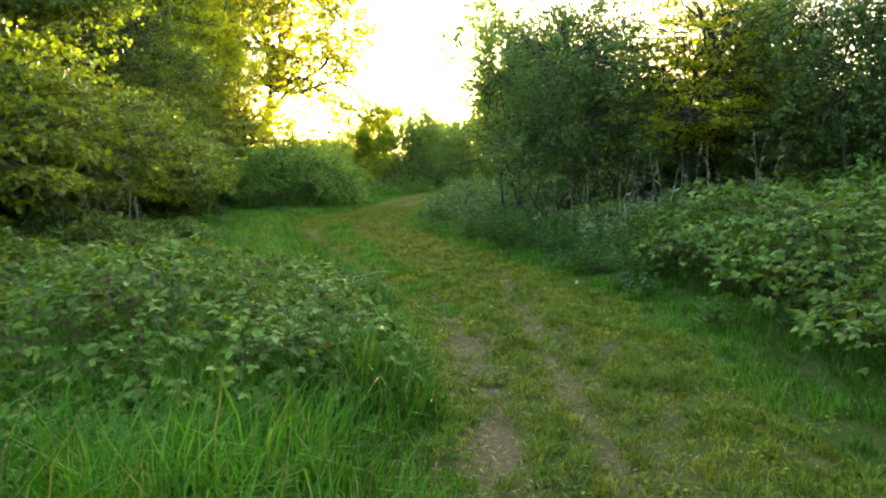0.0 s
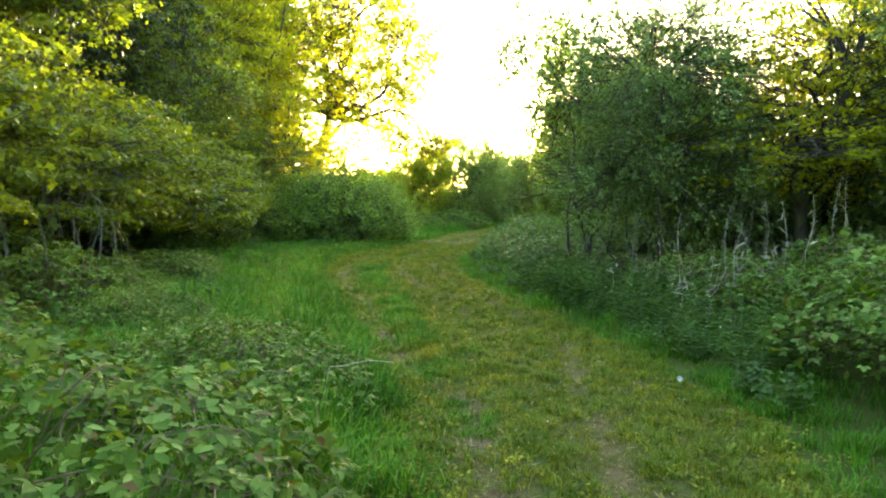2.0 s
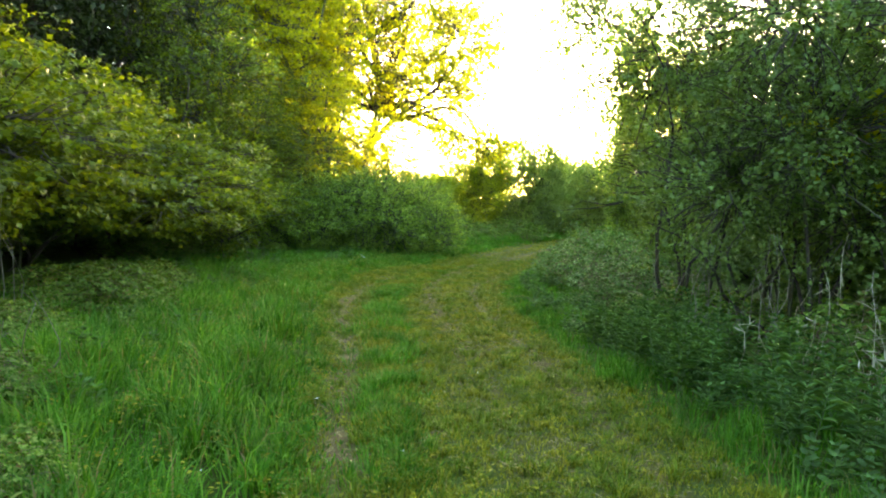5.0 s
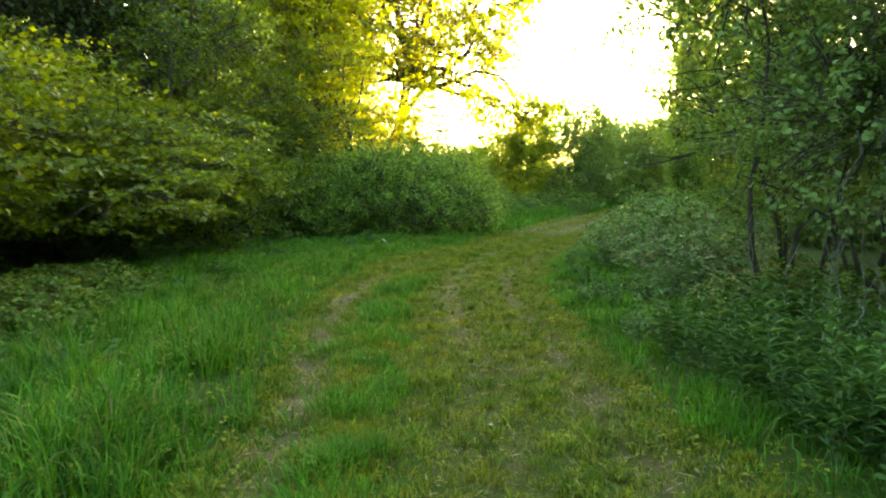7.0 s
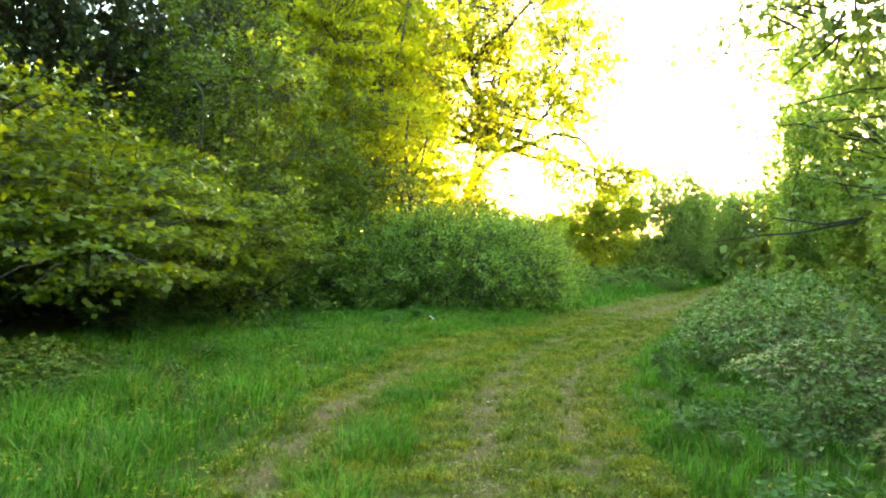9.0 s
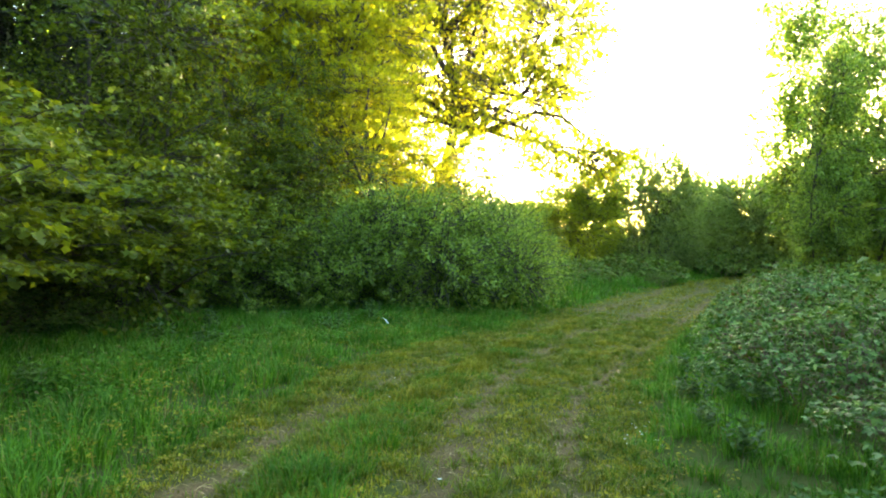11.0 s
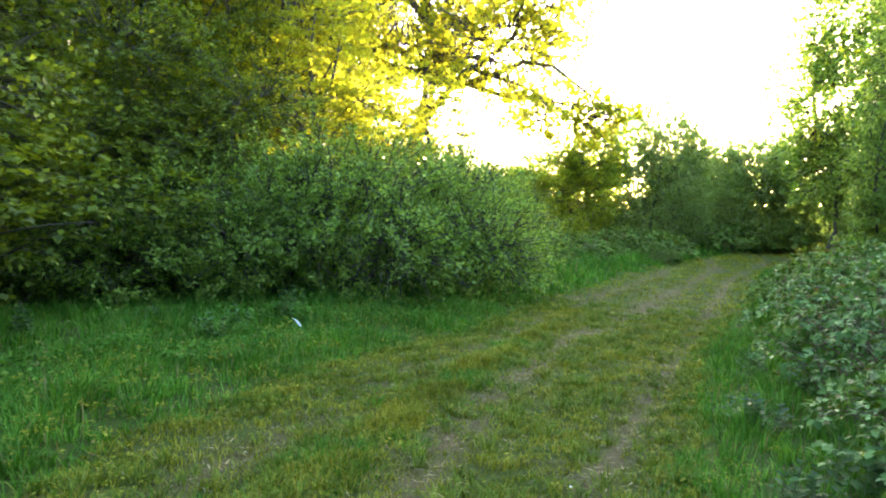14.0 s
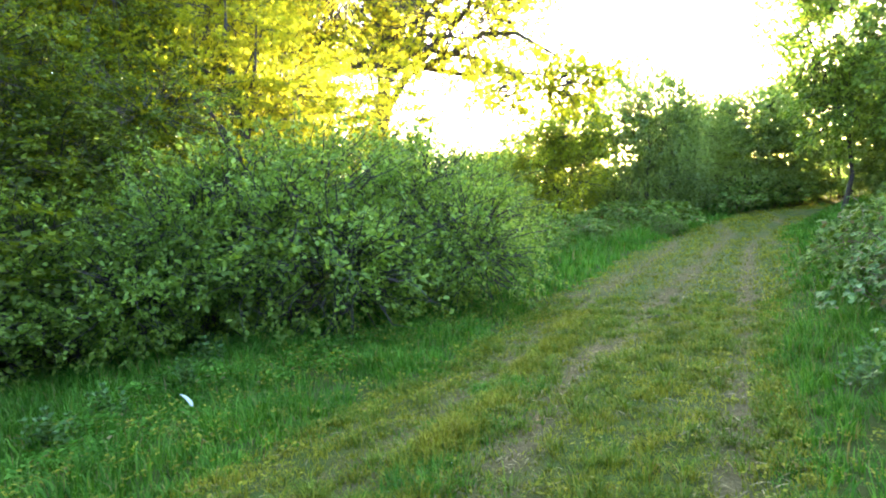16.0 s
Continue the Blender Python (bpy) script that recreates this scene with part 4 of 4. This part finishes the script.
def herb(name, label, seed, stems, height, leaf, shape, pairs, mat=M_HERB):
    """Upright leafy stems from one root."""
    rng = np.random.default_rng(seed)
    thing = tagged(new(name), label, "herb", "herbs along the path")
    root = rng.normal(0, 0.07, (stems, 3)) * (1, 1, 0)
    tall = height * (0.7 + 0.45 * rng.random(stems))
    tip = root + np.stack([rng.normal(0, 0.15, stems) * tall, rng.normal(0, 0.15, stems) * tall, tall], 1)
    p = bent(root, tip, 5, rng, 0.03)
    v, f = tubes(p, np.tile(np.linspace(0.004, 0.002, 5), (stems, 1)), 4)
    raw("stem", v, f, M_STEM, thing, kind="stuff")
    s = np.linspace(0.25, 1, pairs)
    at, along, size = [], [], []
    for i in range(stems):
        for j, q in enumerate(s):
            c = np.array([np.interp(q, np.linspace(0, 1, 5), p[i, :, k]) for k in range(3)])
            a = j * 1.9 + rng.random() * 0.6
            for t in (0, math.pi) if q < 0.97 else (0, 1.6, 3.1, 4.7):
                at.append(c)
                along.append((math.cos(a + t), math.sin(a + t), 0.45 if q < 0.9 else 0.9))
                size.append(leaf * (1.15 - 0.5 * q) * (0.8 + 0.4 * rng.random()))
    v, f = leaves(np.array(at), np.array(along), unit(rng.normal(0, 0.15, (len(at), 3)) + (0, 0, 1)), np.array(size), shape)
    raw("foliage", v, f, mat, thing, kind="stuff")
    return thing


LANCE = (np.array([(0, 0, 0), (0.12, 0.35, 0.06), (0.09, 0.72, 0.0), (0, 1, -0.28), (-0.09, 0.72, 0.0), (-0.12, 0.35, 0.06)]), OVAL[1])
comfrey = herb("willowherb_plant", "upright leafy plant with long narrow blue-green leaves", 71, 4, 0.6, 0.125, LANCE, 8)
rng = random.Random(5)
for k in range(90):
    y = rng.uniform(8.5, 14.6)
    x = float(np.interp(y, RIGHT_Y, RIGHT_X)) + 0.5 + 1.3 * rng.random() ** 1.3
    place(comfrey, x, y, rng.uniform(0.7, 1.15), rng.uniform(0, 360), rng.uniform(0.6, 1.2))
nettle = herb("nettle_plant", "low nettle plant with paired toothed green leaves", 72, 8, 0.28, 0.085, OVAL, 6)
for k in range(110):
    y = rng.uniform(2.5, 26)
    if k % 3 == 0:
        x = float(np.interp(y, RIGHT_Y, RIGHT_X)) + 0.4 + 0.8 * rng.random()
    else:
        x = float(np.interp(y, LEFT_Y, LEFT_X)) - 1.3 - 3.0 * rng.random()
    place(nettle, x, y, rng.uniform(0.8, 1.2), rng.uniform(0, 360), rng.uniform(0.7, 1.2))


def dandelion_clock(x, y, tall):
    """A seed head on its hollow stalk."""
    thing = tagged(new("dandelion_clock"), "white fluffy dandelion seed head on a thin stalk in grass", "flower")
    r = np.random.default_rng(3)
    v, f = tubes(bent([(0, 0, 0)], [(0.01, 0.0, tall)], 5, r, 0.03), np.full((1, 5), 0.0022), 6)
    raw("stalk", v, f, M_STEM, thing)
    d = unit(r.normal(0, 1, (260, 3)))
    at = np.array([0.01, 0, tall]) + d * 0.004
    v, f = leaves(at, d, unit(r.normal(0, 1, d.shape)), np.full(260, 0.021), (DIAMOND[0] * (0.5, 1, 0.5), DIAMOND[1]))
    raw("seed_head", v, f, M_WHITE, thing)
    return place(thing, x, y)


dandelion_clock(1.67, 8.05, 0.16)


def daisy():
    thing = tagged(new("daisy"), "small white daisy in the short grass", "flower", "daisies in the grass")
    a = np.arange(14) * 2 * np.pi / 14
    out = np.stack([np.cos(a), np.sin(a), 0.15 + 0 * a], 1)
    v, f = leaves(np.tile((0, 0, 0.05), (14, 1)) + out * 0.002, out, np.tile((0.0, 0, 1), (14, 1)), np.full(14, 0.016), (DIAMOND[0] * (0.7, 1, 0.3), DIAMOND[1]))
    raw("petals", v, f, M_WHITE, thing, kind="stuff")
    v, f = tubes([[(0, 0, 0), (0.002, 0, 0.025), (0, 0, 0.052)]], [[0.0012, 0.001, 0.003]], 5)
    raw("stalk", v, f, M_STEM, thing)
    return thing


one = daisy()
for k in range(26):
    if k < 14:
        x, y = rng.gauss(-1.05, 0.16), rng.gauss(18.75, 0.35)
    else:
        y = rng.uniform(5, 24)
        x = rng.uniform(float(np.interp(y, LEFT_Y, LEFT_X)) - 0.6, float(np.interp(y, RIGHT_Y, RIGHT_X)))
    place(one, x, y, rng.uniform(0.5, 0.8), rng.uniform(0, 360))


def feather(x, y, turn):
    """A white curved feather caught in the grass."""
    thing = tagged(new("white_feather"), "white curved feather caught in the long grass", "feather")
    s = np.linspace(0, 1, 9)
    mid = np.stack([0.22 * s - 0.11, 0.04 * np.sin(s * 2.6), 0.30 + 0.05 * np.cos(s * 3.1)], 1)
    half = 0.024 * np.sin(np.pi * np.clip(s, 0.04, 0.97)) ** 0.6
    v = np.concatenate([mid + np.stack([0 * s, half, -half * 0.3], 1), mid, mid - np.stack([0 * s, half, half * 0.3], 1)])
    q = np.arange(8)
    f = np.concatenate([np.stack([q, q + 1, q + 10, q + 9], 1), np.stack([q + 9, q + 10, q + 19, q + 18], 1)])
    raw("vane", v, f, M_DOWN, thing)
    v, f = tubes([mid], [np.linspace(0.0022, 0.0008, 9)], 5)
    raw("quill", v, f, M_WHITE, thing)
    return place(thing, x, y, 0.72, turn)


feather(-5.15, 22.6, -25)


def earth_heap(x, y):
    """Scattered crumbs of turned earth."""
    r = np.random.default_rng(8)
    thing = tagged(new("earth_heap"), "small heap of crumbled dark earth on the path", "soil")
    n = 160
    c = np.stack([r.normal(0, 0.16, n), r.normal(0, 0.07, n), np.zeros(n)], 1)
    c[:, 2] = 0.02 + 0.03 * np.exp(-(c[:, 0] / 0.16) ** 2) * r.random(n)
    cube = np.array([(i, j, k) for i in (-1, 1) for j in (-1, 1) for k in (-1, 1)], float)
    sz = 0.006 + 0.014 * r.random((n, 1, 1))
    v = (c[:, None] + cube[None] * sz * (0.7 + 0.6 * r.random((n, 8, 3)))).reshape(-1, 3)
    quads = np.array([(0, 1, 3, 2), (4, 6, 7, 5), (0, 4, 5, 1), (2, 3, 7, 6), (0, 2, 6, 4), (1, 5, 7, 3)])
    raw("crumbs", v, (quads[None] + (np.arange(n) * 8)[:, None, None]).reshape(-1, 4), M_SOIL, thing, kind="stuff")
    return place(thing, x, y, 0.55, 10)


earth_heap(-1.72, 26.4)


def dry_stick(x, y, up, turn, long):
    """A pale snapped stem lying on the brambles."""
    thing = tagged(new("dry_stick"), "pale dry snapped stem resting on the bramble leaves", "stick")
    r = np.random.default_rng(12)
    v, f = tubes(bent([(-long / 2, 0, up)], [(long / 2, 0, up + 0.03)], 6, r, 0.03), np.linspace(0.0035, 0.002, 6)[None], 6)
    raw("stem", v, f, M_DEAD, thing)
    v, f = tubes(bent([(-long / 2, 0, up)], [(-long / 2 - 0.12, 0.1, 0)], 5, r, 0.05), np.linspace(0.005, 0.006, 5)[None], 6)
    raw("stem_foot", v, f, M_DEAD, thing)
    return place(thing, x, y, 1.0, turn)


dry_stick(-0.72, 6.7, 0.46, 12, 0.42)
